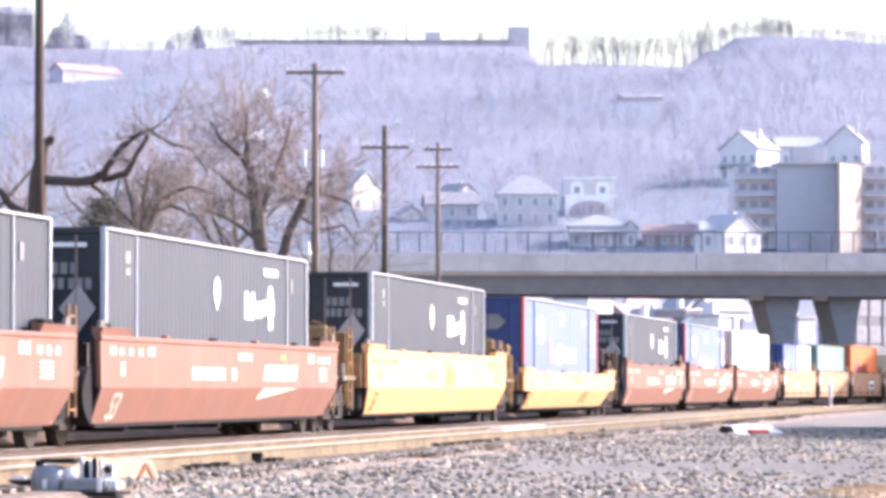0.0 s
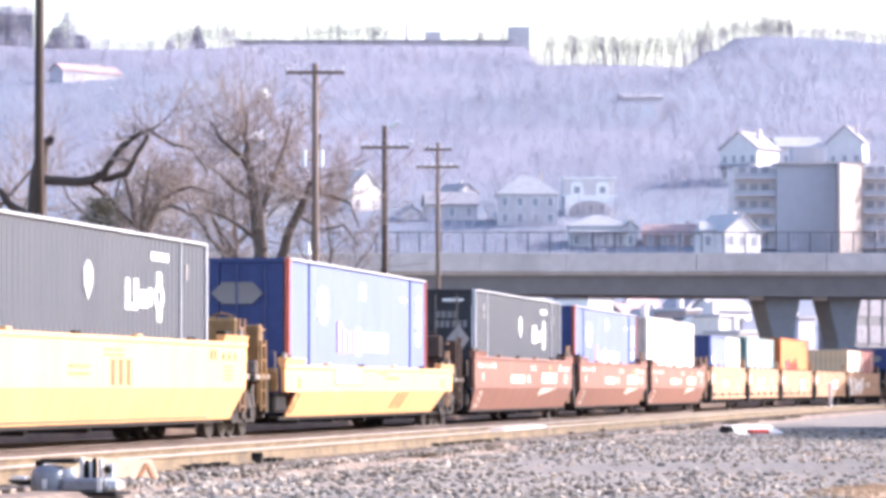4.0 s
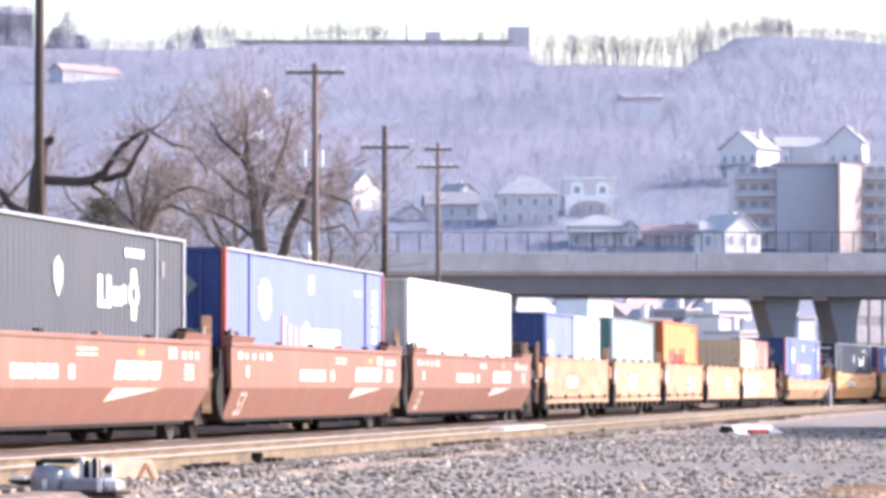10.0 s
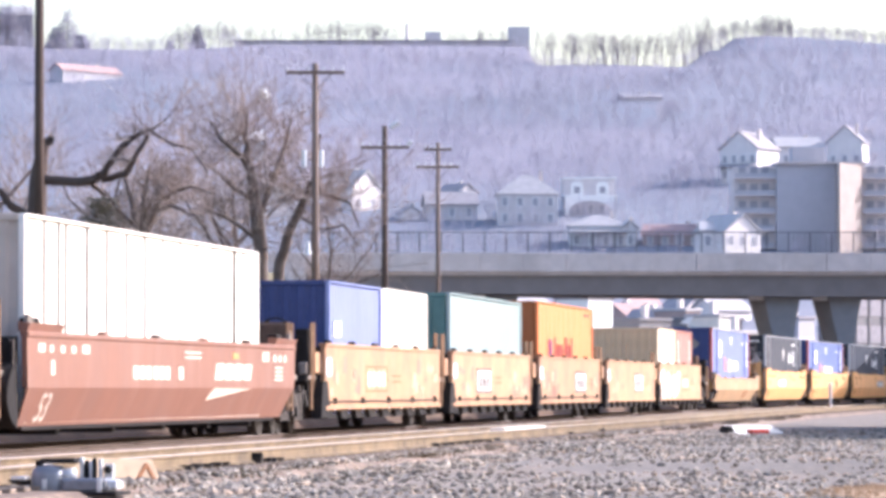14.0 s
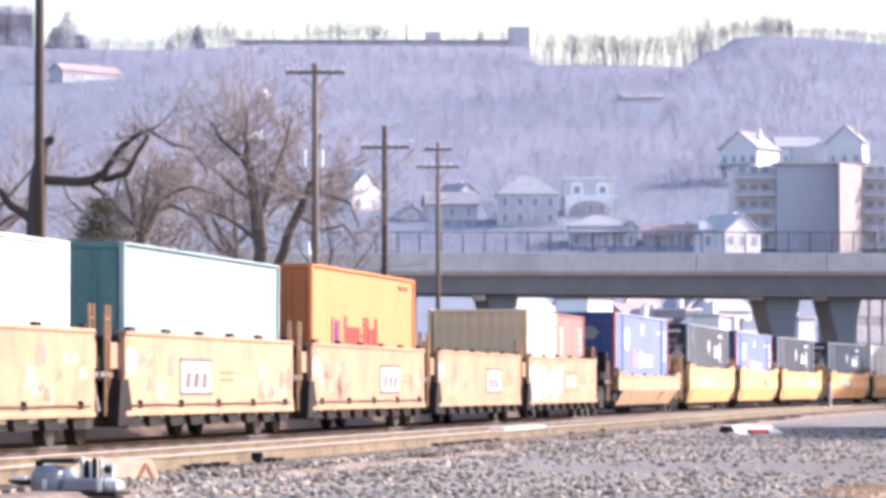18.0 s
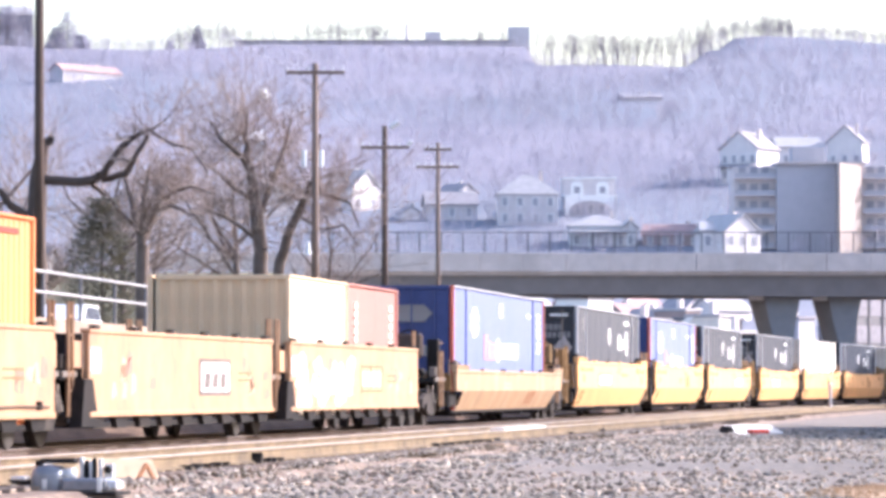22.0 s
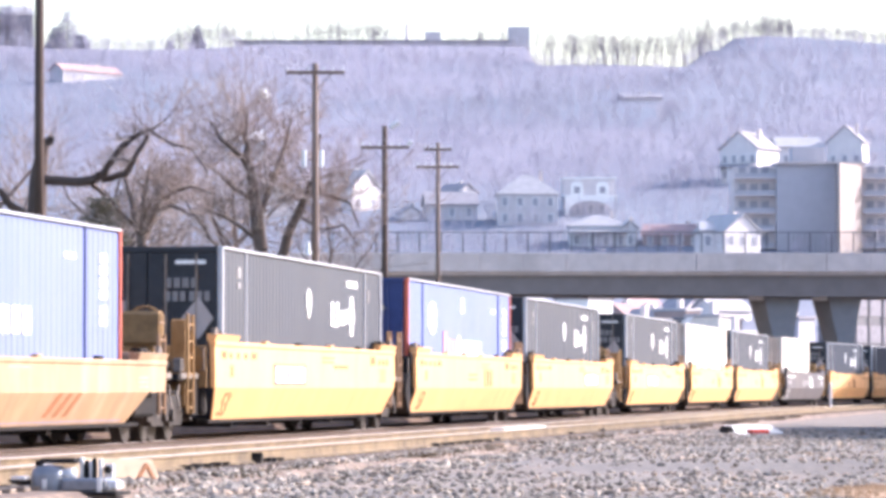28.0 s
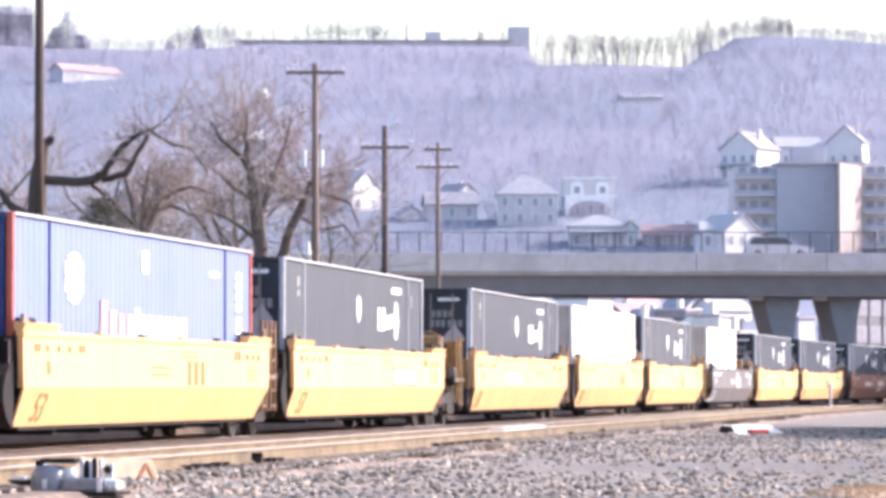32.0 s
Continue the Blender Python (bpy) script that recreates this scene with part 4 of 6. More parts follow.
def train():
    B = "brown articulated deep-well car with white lettering"
    Y = "yellow deep-well car with brown lettering"
    well_car(B, -151.40, -132.00, brown, faded_ink)
    well_car(B, -131.00, -111.20, brown, faded_ink, share_front=True)
    well_car(Y, -108.20, -87.60, yellow, mark_brown, logo="three")
    well_car(Y, -84.70, -64.00, yellow, mark_brown, logo="box", low=True)
    well_car(B, -61.10, -41.90, brown, faded_ink)
    well_car(B, -40.70, -22.50, brown, faded_ink, share_front=True)
    well_car(B, -21.40, -1.80, brown, faded_ink, share_front=True)
    T = "faded tan straight-sided well car with dark stencil panels"
    flat_well(T, 1.35, 15.85, wheel=True, stencil=-1.3, outlined=True)
    flat_well(T, 17.55, 31.05, share_front=True, stencil=-1.65)
    flat_well(T, 32.75, 46.45, share_front=True, stencil=2.14)
    flat_well("empty faded tan straight-sided well car with dark stencil panels", 48.25, 62.05, share_front=True, stencil=1.9, piped=False)
    flat_well("faded tan well car covered with white spray paint", 63.55, 78.45, share_front=True, stencil=1.4, sprayed=True, piped=False)
    well_car("dusty yellow deep-well car with faint lettering", 83.20, 102.90, dull_yellow, graffiti_b, logo="three", low=True)
    well_car(Y, 106.00, 124.70, yellow, mark_brown, logo="box")
    well_car(Y, 127.00, 144.40, yellow, mark_brown, logo="three", share_front=True)
    well_car(Y, 146.20, 164.80, yellow, mark_brown, logo="box", share_front=True, panel_shift=5.9)
    well_car(Y, 169.00, 186.90, yellow, mark_brown, logo="box")
    well_car(Y, 189.20, 206.40, yellow, mark_brown, logo="three", share_front=True)
    well_car(Y, 208.10, 227.00, yellow, mark_brown, logo="three", share_front=True)
    well_car("weathered dark grey deep-well car", 230.60, 248.60, old_grey, mark_white, logo="three")
    well_car(Y, 250.90, 269.40, yellow, mark_brown, logo="three")
    well_car(Y, 271.40, 290.20, yellow, mark_brown, logo="three", share_front=True)
    well_car(B, 294.00, 313.40, brown, faded_ink)
    well_car(B, 314.60, 334.00, brown, faded_ink, share_front=True)
    g, bl = grey_box(), blue_box()
    first = True
    for s in (-148.9, -129.55, -106.2, -59.2, 107.9, 146.6, 170.1, 208.4, 252.0, 272.6, 295.2, 316.0):
        load(g if first else spare(g), s, 16.15)
        first = False
    first = True
    for s in (-82.9, -39.85, 84.4, 127.5):
        load(bl if first else spare(bl), s, 16.15)
        first = False
    load(white_box(), -20.5, 16.15)
    load(white_box(), 189.6, 16.15)
    load(white_box(12.19, 2.9), 231.0, 12.19)
    load(twenty("violet blue short corrugated container with small white letters", box_blue_b, navy, [(bars(-2.4, 1.5, 3, 0.2, 0.08, 0.3), mark_white)]), 2.6, 6.06)
    load(twenty("white short corrugated container", box_white, box_white), 8.72, 6.06)
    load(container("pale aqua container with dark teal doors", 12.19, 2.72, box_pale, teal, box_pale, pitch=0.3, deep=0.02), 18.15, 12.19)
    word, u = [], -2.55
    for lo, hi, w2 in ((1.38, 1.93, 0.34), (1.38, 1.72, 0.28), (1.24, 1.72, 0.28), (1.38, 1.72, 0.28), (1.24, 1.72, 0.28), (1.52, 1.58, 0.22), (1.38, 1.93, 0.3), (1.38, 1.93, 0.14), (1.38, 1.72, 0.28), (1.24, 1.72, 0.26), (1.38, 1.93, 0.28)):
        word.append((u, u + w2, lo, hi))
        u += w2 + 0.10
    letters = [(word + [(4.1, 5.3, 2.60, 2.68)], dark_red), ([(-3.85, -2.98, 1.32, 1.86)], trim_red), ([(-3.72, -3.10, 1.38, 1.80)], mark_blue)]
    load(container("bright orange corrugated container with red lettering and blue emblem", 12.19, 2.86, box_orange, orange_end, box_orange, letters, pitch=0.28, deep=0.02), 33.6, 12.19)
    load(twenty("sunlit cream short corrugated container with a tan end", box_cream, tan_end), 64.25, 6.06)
    load(twenty("faded red short corrugated container with pale letters", box_red, box_red, [([(-2.15, -1.9, 1.25 + k * 0.17, 1.37 + k * 0.17) for k in range(6)] + [(2.1, 2.35, 1.35 + k * 0.19, 1.48 + k * 0.19) for k in range(5)], box_cream)]), 70.4, 6.06)


train()


# ---- bridge ----
def bridge():
    t = thing("road_bridge", Matrix(), "grey concrete road bridge with a dark mesh fence and flared piers", "bridge", kind="structure")
    Y0, Y1, XA, XB = 307.0, 319.0, -10.5, 150.0
    part("deck", Shape().box(XA, XB, Y0 + 0.3, Y1, 9.5, 10.82), concrete, t)
    for y in (Y0, Y1 - 0.35):
        x = XA
        while x < XB:
            part("parapet_panel", Shape().box(x + 0.012, x + 3.308, y, y + 0.35, 9.75, 11.22, 0.03), concrete, t)
            x += 3.32
    for k, y in enumerate((Y0 + 0.55, Y0 + 4.2, Y0 + 7.8, Y1 - 0.9)):
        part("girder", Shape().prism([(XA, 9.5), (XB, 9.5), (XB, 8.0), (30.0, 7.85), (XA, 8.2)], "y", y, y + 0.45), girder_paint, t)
    fence = part("fence", Shape().box(XA, XB, Y0 + 0.1, Y0 + 0.16, 12.76, 12.84), fence_dark, t, "dark fence with square posts")
    x = XA + 0.4
    while x < 75:
        part("fence_post", Shape().box(x - 0.05, x + 0.05, Y0 + 0.08, Y0 + 0.18, 11.2, 12.8), fence_dark, fence)
        x += 1.66
    sh = Shape()
    x = XA
    while x < 75:
        sh.box(x - 0.004, x + 0.004, Y0 + 0.12, Y0 + 0.14, 11.2, 12.78)
        x += 0.12
    for z in np.arange(11.3, 12.75, 0.15):
        sh.box(XA, 75, Y0 + 0.12, Y0 + 0.14, z - 0.004, z + 0.004)
    part("mesh_infill", sh, fence_dark, fence)
    for x0, x1, w0, w1 in ((2.3, 5.8, 0.0, 0.0), (23.6, 27.5, 0.0, 0.0), (28.5, 32.2, 0.0, 0.0), (55.0, 59.0, 0, 0)):
        ya, yb = Y0 + 1.6, Y0 + 4.2
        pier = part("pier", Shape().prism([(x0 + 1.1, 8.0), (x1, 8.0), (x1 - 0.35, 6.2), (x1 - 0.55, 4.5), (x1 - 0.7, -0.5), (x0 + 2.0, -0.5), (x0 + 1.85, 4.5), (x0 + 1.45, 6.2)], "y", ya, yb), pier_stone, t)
        # the splayed flank that leans in towards the foot, toned apart for the light on that side
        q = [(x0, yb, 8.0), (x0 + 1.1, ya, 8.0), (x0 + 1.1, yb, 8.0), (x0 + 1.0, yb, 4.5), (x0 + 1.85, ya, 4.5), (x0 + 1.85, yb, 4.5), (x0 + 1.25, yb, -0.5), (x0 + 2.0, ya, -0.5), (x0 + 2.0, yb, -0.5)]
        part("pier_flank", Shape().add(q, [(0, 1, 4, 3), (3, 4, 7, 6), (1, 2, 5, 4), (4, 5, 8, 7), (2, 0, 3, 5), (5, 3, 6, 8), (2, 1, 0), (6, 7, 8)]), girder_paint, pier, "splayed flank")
        part("bearing_block", Shape().box(x0 - 0.1, x0 + 1.0, Y0 + 1.2, Y0 + 2.2, 7.6, 8.05, 0.04), concrete, pier)
    part("abutment", Shape().box(XA - 4, XA, Y0 - 1, Y1 + 1, -0.5, 9.9), concrete, t)
    # darker than the abutment's concrete, to stand in for shade below the deck
    part("abutment_face", Shape().box(XA, -2.1, Y0 + 1.2, Y1 - 0.2, -0.5, 8.3), pier_stone, t, "abutment wall with the shade put into its dark colour")
    part("wing_parapet", Shape().box(XA - 14, XA, Y0 - 0.6, Y0 - 0.25, 9.9, 11.2, 0.03), concrete, t)


bridge()


def suv():
    """A pale grey estate car on the bridge; it drives towards +x."""
    c = thing("estate_car", pose(-70, 310.2, 10.82), "silver grey estate car driving across the bridge", "car")
    body = Shape().prism([(-2.65, 0.35), (2.60, 0.35), (2.70, 0.62), (2.58, 0.92), (1.35, 1.08), (0.60, 1.68), (-0.3, 1.78), (-2.15, 1.74), (-2.55, 1.10), (-2.68, 0.7)], "y", -0.9, 0.9)
    part("body", body, silver_car, c)
    for f in (-1, 1):
        part("window", Shape().prism([(-2.3, 1.12), (1.15, 1.12), (0.52, 1.62), (-0.3, 1.70), (-2.02, 1.66)], "y", f * 0.905 - 0.01, f * 0.905 + 0.01), glass, c)
        for x in (-1.62, 1.62):
            w = part("wheel", Shape().tube((0, -0.1, 0), (0, 0.1, 0), 0.34, n=18), tyre, c, at=pose(x, f * 0.82, 0.34))
            part("rim", Shape().tube((0, -0.105, 0), (0, 0.105, 0), 0.2, n=12), galv, w)
    part("headlight", Shape().box(2.54, 2.70, -0.8, -0.45, 0.65, 0.8, 0.03), insulator, c)
    part("tail_light", Shape().box(-2.66, -2.54, -0.85, -0.6, 0.8, 1.1, 0.02), signal_red, c)
    RIDERS.append((c, [(float(t), pose(25.9 + (t - 32.0) * 22.0, 310.2, 10.82)) for t in (0, 8, 16, 24, 28, 30, 31, 32)]))


suv()


# ---- utility poles ----
def utility_pole(x, y, z0, tall, r, arms, label, wood=pole_wood):
    t = thing("utility_pole", pose(x, y, z0), label, "utility pole", "utility poles along the road")
    part("pole", Shape().tube((0, 0, 0), (0, 0, tall), r * 1.15, r * 0.8, n=12), wood, t, smooth=True)
    for z, w in arms:
        a = part("crossarm", Shape().box(-w / 2, w / 2, -0.22, -0.10, z - 0.07, z + 0.07, 0.012), pole_wood, t)
        for k in (-0.47, -0.3, -0.12, 0.14, 0.3, 0.47):
            part("insulator", Shape().tube((w * k, -0.16, z + 0.07), (w * k, -0.16, z + 0.22), 0.055, 0.03, n=8), insulator, a)
        for f in (-1, 1):
            part("brace", Shape().tube((f * w * 0.28, -0.16, z - 0.06), (0, -0.17, z - 0.75), 0.02, n=5), fence_dark, a)
    return t


UP = [(-5.32, 167.0), (-2.96, 204.0), (-0.29, 231.0)]
utility_pole(-11.58, 115.0, 2.4, 12.5, 0.14, [], "tall dark wooden utility pole beside a large tree", dark_pole_wood)
p1 = utility_pole(*UP[0], 1.5, 12.9, 0.15, [(12.5, 2.45)], "brown wooden utility pole with one crossarm")
p2 = utility_pole(*UP[1], 1.0, 13.2, 0.17, [(12.1, 2.45)], "dark wooden utility pole with one crossarm and lamps", dark_pole_wood)
p3 = utility_pole(*UP[2], 1.0, 14.0, 0.14, [(12.6, 2.45), (13.6, 1.6)], "slim wooden utility pole with two crossarms")
part("lamp_head", Shape().tube((0.25, -0.3, 13.1), (0.7, -0.35, 13.35), 0.13, 0.16, n=8), insulator, p2, "pale lamp head")
part("lamp_head", Shape().tube((1.2, -0.3, 12.2), (1.35, -0.35, 12.4), 0.11, 0.13, n=8), insulator, p2, "pale lamp head")


for dx in (-0.45, 0.27):
    part("transformer", Shape().tube((dx, -0.3, 8.55), (dx, -0.3, 9.25), 0.10, n=10), insulator, p1, "white pole transformer")
part("lamp_head", Shape().tube((-0.28, -0.2, 4.9), (-0.28, -0.2, 5.45), 0.15, 0.08, n=10), insulator, p1, "white lamp head")
lamp_post = thing("street_lamp", pose(-8.44, 190.0, 1.4), "slim street lamp with a bright white head among the trees", "street lamp")
part("pole", Shape().tube((0, 0, 0), (0, 0, 13.4), 0.05, 0.03, n=8), cable, lamp_post)
part("lamp_head", Shape().tube((-0.05, -0.1, 13.25), (-0.1, -0.35, 13.6), 0.26, 0.17, n=10), insulator, lamp_post, "white lamp head")
yard_lamp = thing("yard_lamp", pose(21.5, 355.0, -0.3), "tall yard lamp with a pale tilted head beyond the bridge", "street lamp")
part("pole", Shape().tube((0, 0, 0), (0, 0, 7.2), 0.14, 0.10, n=8), fence_dark, yard_lamp)
part("lamp_head", Shape().prism([(-0.55, 6.9), (0.2, 6.8), (0.65, 7.5), (0.1, 7.45)], "y", -0.4, 0.3), insulator, yard_lamp, "pale lamp head")


def wires():
    t = thing("overhead_wires", Matrix(), "thin grey overhead wires strung between the poles", "wires")
    runs = []
    heads = [((-5.32, 167, 14.2), (-2.96, 204, 13.3)), ((-2.96, 204, 13.3), (-0.29, 231, 13.8)), ((-5.32, 167, 14.2), (-13.0, 100, 15.2)), ((-5.32, 167, 8.6), (-2.96, 204, 8.4)), ((-5.32, 167, 8.6), (-11.58, 115, 11.0)), ((-11.58, 115, 11.0), (-16.0, 112, 11.3))]
    for a, b in heads:
        for o in ((-1.05, -0.35, 0.35, 1.05) if a[2] > 12 else (0.0,)):
            runs.append(((a[0] + o, a[1], a[2]), (b[0] + o, b[1], b[2])))
    for a, b in runs:
        a, b = Vector(a), Vector(b)
        sh = Shape().pipe([a.lerp(b, k / 8) - Vector((0, 0, 0.5 * 4 * k / 8 * (1 - k / 8))) for k in range(9)], 0.008, 4)
        part("wire", sh, cable, t)


wires()


# ---- railing above the track ----
def railing():
    t = thing("guard_railing", Matrix(), "pale two-rail pipe railing along the raised road", "railing")
    for z in (3.80, 3.28):
        sh = Shape()
        sh.pipe([(fence_x(86 + k * 5.0), 86 + k * 5.0, z) for k in range(17)], 0.04, 8)
        part("rail", sh, rail_pipe, t)
    for k in range(17):
        y = 86 + k * 5.0
        part("post", Shape().tube((fence_x(y), y, 2.3), (fence_x(y), y, 3.84), 0.045, n=8), fence_dark, t)
    w = thing("kerb_wall", Matrix(), "low sandy stone kerb wall under the railing", "wall", kind="structure")
    sh = Shape()
    for k in range(36):
        ya, yb = 66 + k * 5.0, 71 + k * 5.0
        pts = [(fence_x(ya) - 0.2, ya), (fence_x(ya) + 0.2, ya), (fence_x(yb) + 0.2, yb), (fence_x(yb) - 0.2, yb)]
        sh.prism(pts, "z", -0.5, 2.62)
    part("wall_body", sh, mat("sandy_kerb_stone", (0.34, 0.255, 0.195), 0.9, vary=0.2, grain=2, stain=0.3, dirt=(0.22, 0.17, 0.13), dirt_amount=0.6), w)


railing()


# ---- bare trees ----
def grow(rng, p, d, length, r, depth, out, spread=0.55, up=0.12, split=3):
    """Fills out with (start, end, r0, r1) of a forking winter tree."""
    n = 3 if depth > 2 else 2
    for k in range(n):
        q = p + d * (length / n)
        r2 = r * (0.86 if depth else 0.6)
        out.append((p, q, r, r2, depth))
        p, r = q, r2
        d = (d + Vector((rng.gauss(0, 0.13), rng.gauss(0, 0.13), rng.gauss(up * 0.5, 0.08)))).normalized()
        if depth and depth < 6 and k < n - 1:
            e = (d + Vector((rng.gauss(0, spread), rng.gauss(0, spread), rng.gauss(up, spread * 0.5)))).normalized()
            grow(rng, p, e, length * rng.uniform(0.5, 0.75), r * 0.6, depth - 1, out, spread, up, split)
    if depth:
        for k in range(split):
            e = (d + Vector((rng.gauss(0, spread), rng.gauss(0, spread), rng.gauss(up, spread * 0.6)))).normalized()
            grow(rng, p, e, length * rng.uniform(0.6, 0.86), r * rng.uniform(0.55, 0.8), depth - 1, out, spread, up, split)


def bare_tree(x, y, z, label, limbs, seed, twig_from=0.13, depth=3, size=1.3, thick=1.0, wood=None):
    """A winter tree: each limb is a run of (across, up, radius); twigs grow from its thin stretches."""
    rng = random.Random(seed)
    t = thing("bare_tree", pose(x, y, z), label, "tree", "bare trees by the road")
    tw = Shape()
    for i, run in enumerate(limbs):
        sh = Shape()
        off = rng.uniform(-0.9, 0.9) if i else 0.0
        pts = [(Vector((u, off * min(1, k / 2), h)), r) for k, (u, h, r) in enumerate(run)]
        fine = []
        for (p, r0), (q, r1) in zip(pts, pts[1:]):
            for k in range(3):
                w = p.lerp(q, k / 3)
                fine.append((w + Vector((rng.gauss(0, 0.3), rng.gauss(0, 0.3), rng.gauss(0, 0.3))) * min(r0, 0.12), r0 + (r1 - r0) * k / 3))
        fine.append(pts[-1])
        for (p, r0), (q, r1) in zip(fine, fine[1:]):
            sh.tube(p, q, r0 * thick, r1 * thick, n=8 if r0 > 0.08 else 5, caps=False)
            if r0 < twig_from:
                for k in range(2):
                    e = Vector((rng.gauss(0, 0.8), rng.gauss(0, 0.8), rng.gauss(0.5, 0.6))).normalized()
                    segs = []
                    grow(rng, p, e, size * rng.uniform(0.6, 1.2), min(r0 * 0.5, 0.035), depth, segs, 0.5, 0.1, 2)
                    for a, b, ra, rb, dep in segs:
                        tw.tube(a, b, max(ra, 0.010), max(rb, 0.007), n=3, caps=False)
        part("trunk" if i == 0 else "limb", sh, wood or bark, t, smooth=True)
    tagged(part("twig_mass", tw, twig, t), kind="stuff")
    return t


def wild_limbs(rng, tall, r):
    """A plausible set of limbs for a tree that is only half seen."""
    top = tall * 0.45
    runs = [[(0, 0, r), (0.05, top * 0.6, r * 0.85), (rng.uniform(-0.2, 0.2), top, r * 0.7), (rng.uniform(-0.4, 0.4), tall * 0.75, r * 0.35), (rng.uniform(-0.6, 0.6), tall, 0.02)]]
    for k in range(6):
        h = top * rng.uniform(0.7, 1.3)
        d = rng.choice((-1, 1))
        w = tall * rng.uniform(0.12, 0.3)
        runs.append([(0, h, r * 0.45), (d * w * 0.5, h + tall * 0.1, r * 0.33), (d * w, h + tall * rng.uniform(0.15, 0.3), r * 0.2), (d * w * 1.3, h + tall * rng.uniform(0.25, 0.42), 0.02)])
    return runs


def road_trees():
    bare_tree(-12.41, 122.0, 2.2, "old bare tree with a long crooked limb", [
        [(0, 0, 0.38), (0.05, 2.7, 0.32), (0.1, 5.0, 0.27), (0.3, 6.1, 0.16), (0.45, 6.3, 0.1)],
        [(0.2, 4.95, 0.16), (1.2, 4.92, 0.15), (2.05, 5.0, 0.14), (2.23, 5.3, 0.11), (2.6, 5.95, 0.10), (3.1, 6.3, 0.08), (3.5, 6.48, 0.06)],
        [(2.05, 5.0, 0.11), (2.8, 5.1, 0.10), (3.1, 5.55, 0.08), (3.5, 6.3, 0.06)],
        [(1.75, 4.85, 0.07), (2.15, 4.5, 0.05)],
        [(-0.2, 3.8, 0.14), (-1.0, 4.6, 0.11), (-2.0, 5.2, 0.08)],
        [(3.5, 6.48, 0.05), (4.2, 6.05, 0.04), (4.8, 5.9, 0.03), (5.3, 5.15, 0.02)],
        [(3.5, 6.48, 0.028), (3.9, 6.75, 0.022), (4.4, 7.2, 0.014)]], 5, twig_from=0.09, depth=2, size=0.6, wood=dark_bark)
    bare_tree(-7.93, 175.0, 1.5, "broad bare tree with grey branches and two stems", [
        [(0, 0, 0.36), (0, 4.7, 0.33), (-0.15, 6.8, 0.29), (-0.5, 8.9, 0.2), (-0.7, 9.9, 0.13), (-0.6, 11.5, 0.05)],
        [(-0.5, 8.9, 0.12), (-1.1, 9.7, 0.10), (-1.7, 10.2, 0.07), (-2.2, 10.9, 0.04)],
        [(-0.15, 6.8, 0.14), (0.5, 8.2, 0.12), (0.9, 9.6, 0.09), (1.3, 11.2, 0.04)],
        [(-0.3, 7.6, 0.12), (-1.3, 8.2, 0.10), (-2.2, 9.0, 0.06), (-2.7, 9.2, 0.03)],
        [(0.4, 0, 0.26), (0.8, 4.9, 0.24), (1.4, 6.5, 0.20), (2.0, 7.8, 0.16), (2.4, 8.7, 0.10), (2.6, 10.4, 0.04)],
        [(2.1, 7.9, 0.08), (3.0, 7.8, 0.07), (3.9, 7.4, 0.05), (4.3, 6.3, 0.03)],
        [(1.6, 6.9, 0.07), (2.6, 6.3, 0.06), (3.6, 6.5, 0.04), (4.2, 5.6, 0.02)],
        [(-0.1, 5.8, 0.10), (-1.2, 6.6, 0.08), (-2.4, 7.2, 0.05), (-3.2, 7.0, 0.02)]], 11, twig_from=0.17, size=1.5)
    bare_tree(-12.0, 160.0, 2.2, "small bare tree with twiggy crown", [
        [(0, 0, 0.24), (0, 4.4, 0.20), (-0.02, 4.8, 0.15)],
        [(0, 4.4, 0.14), (-0.35, 5.8, 0.10), (-0.7, 7.0, 0.06), (-0.6, 7.8, 0.03)],
        [(0, 4.4, 0.14), (0.5, 5.8, 0.10), (1.2, 6.5, 0.07), (2.0, 6.7, 0.04), (2.8, 6.4, 0.02)],
        [(0.5, 5.8, 0.08), (1.3, 5.9, 0.06), (2.1, 5.5, 0.03)],
        [(-0.1, 5.0, 0.08), (-0.8, 5.6, 0.06), (-1.5, 6.6, 0.03)],
        [(0, 4.8, 0.10), (0.1, 6.3, 0.08), (0.3, 7.6, 0.04)]], 31, size=0.8, thick=1.25)
    for x, y, tall, r, seed in ((-15.2, 190.0, 10.0, 0.22, 37), (-11.0, 215.0, 11.5, 0.24, 41), (-20.5, 176.0, 11.5, 0.26, 47), (-7.0, 240.0, 10.5, 0.2, 53), (-16.5, 230.0, 12.0, 0.22, 59), (-23.0, 225.0, 12.5, 0.22, 61)):
        bare_tree(x, y, 2.2 if y < 220 else 1.2, "grey bare tree behind the road", wild_limbs(random.Random(seed), tall, r), seed, depth=2, size=1.5)
    ev = thing("evergreen_shrub", pose(-14.6, 172.0, 2.3), "dark green conical evergreen tree", "shrub")
    part("trunk", Shape().tube((0, 0, 0), (0, 0, 5.5), 0.12, 0.02, n=6), bark, ev)
    rng = random.Random(3)
    sh = Shape()
    for k in range(7500):
        z = rng.random() ** 1.2 * 6.6
        rad = (1 - (z / 7.6) ** 1.6) * 2.3 * math.sqrt(rng.random()) * rng.uniform(0.75, 1.15)
        a = rng.random() * 6.283
        c = Vector((rad * math.cos(a), rad * math.sin(a), z + 0.1))
        e = Vector((math.cos(a), math.sin(a), rng.uniform(-0.2, 0.6))).normalized() * rng.uniform(0.18, 0.36)
        s = Vector((-math.sin(a), math.cos(a), rng.uniform(-0.5, 0.5))) * 0.06
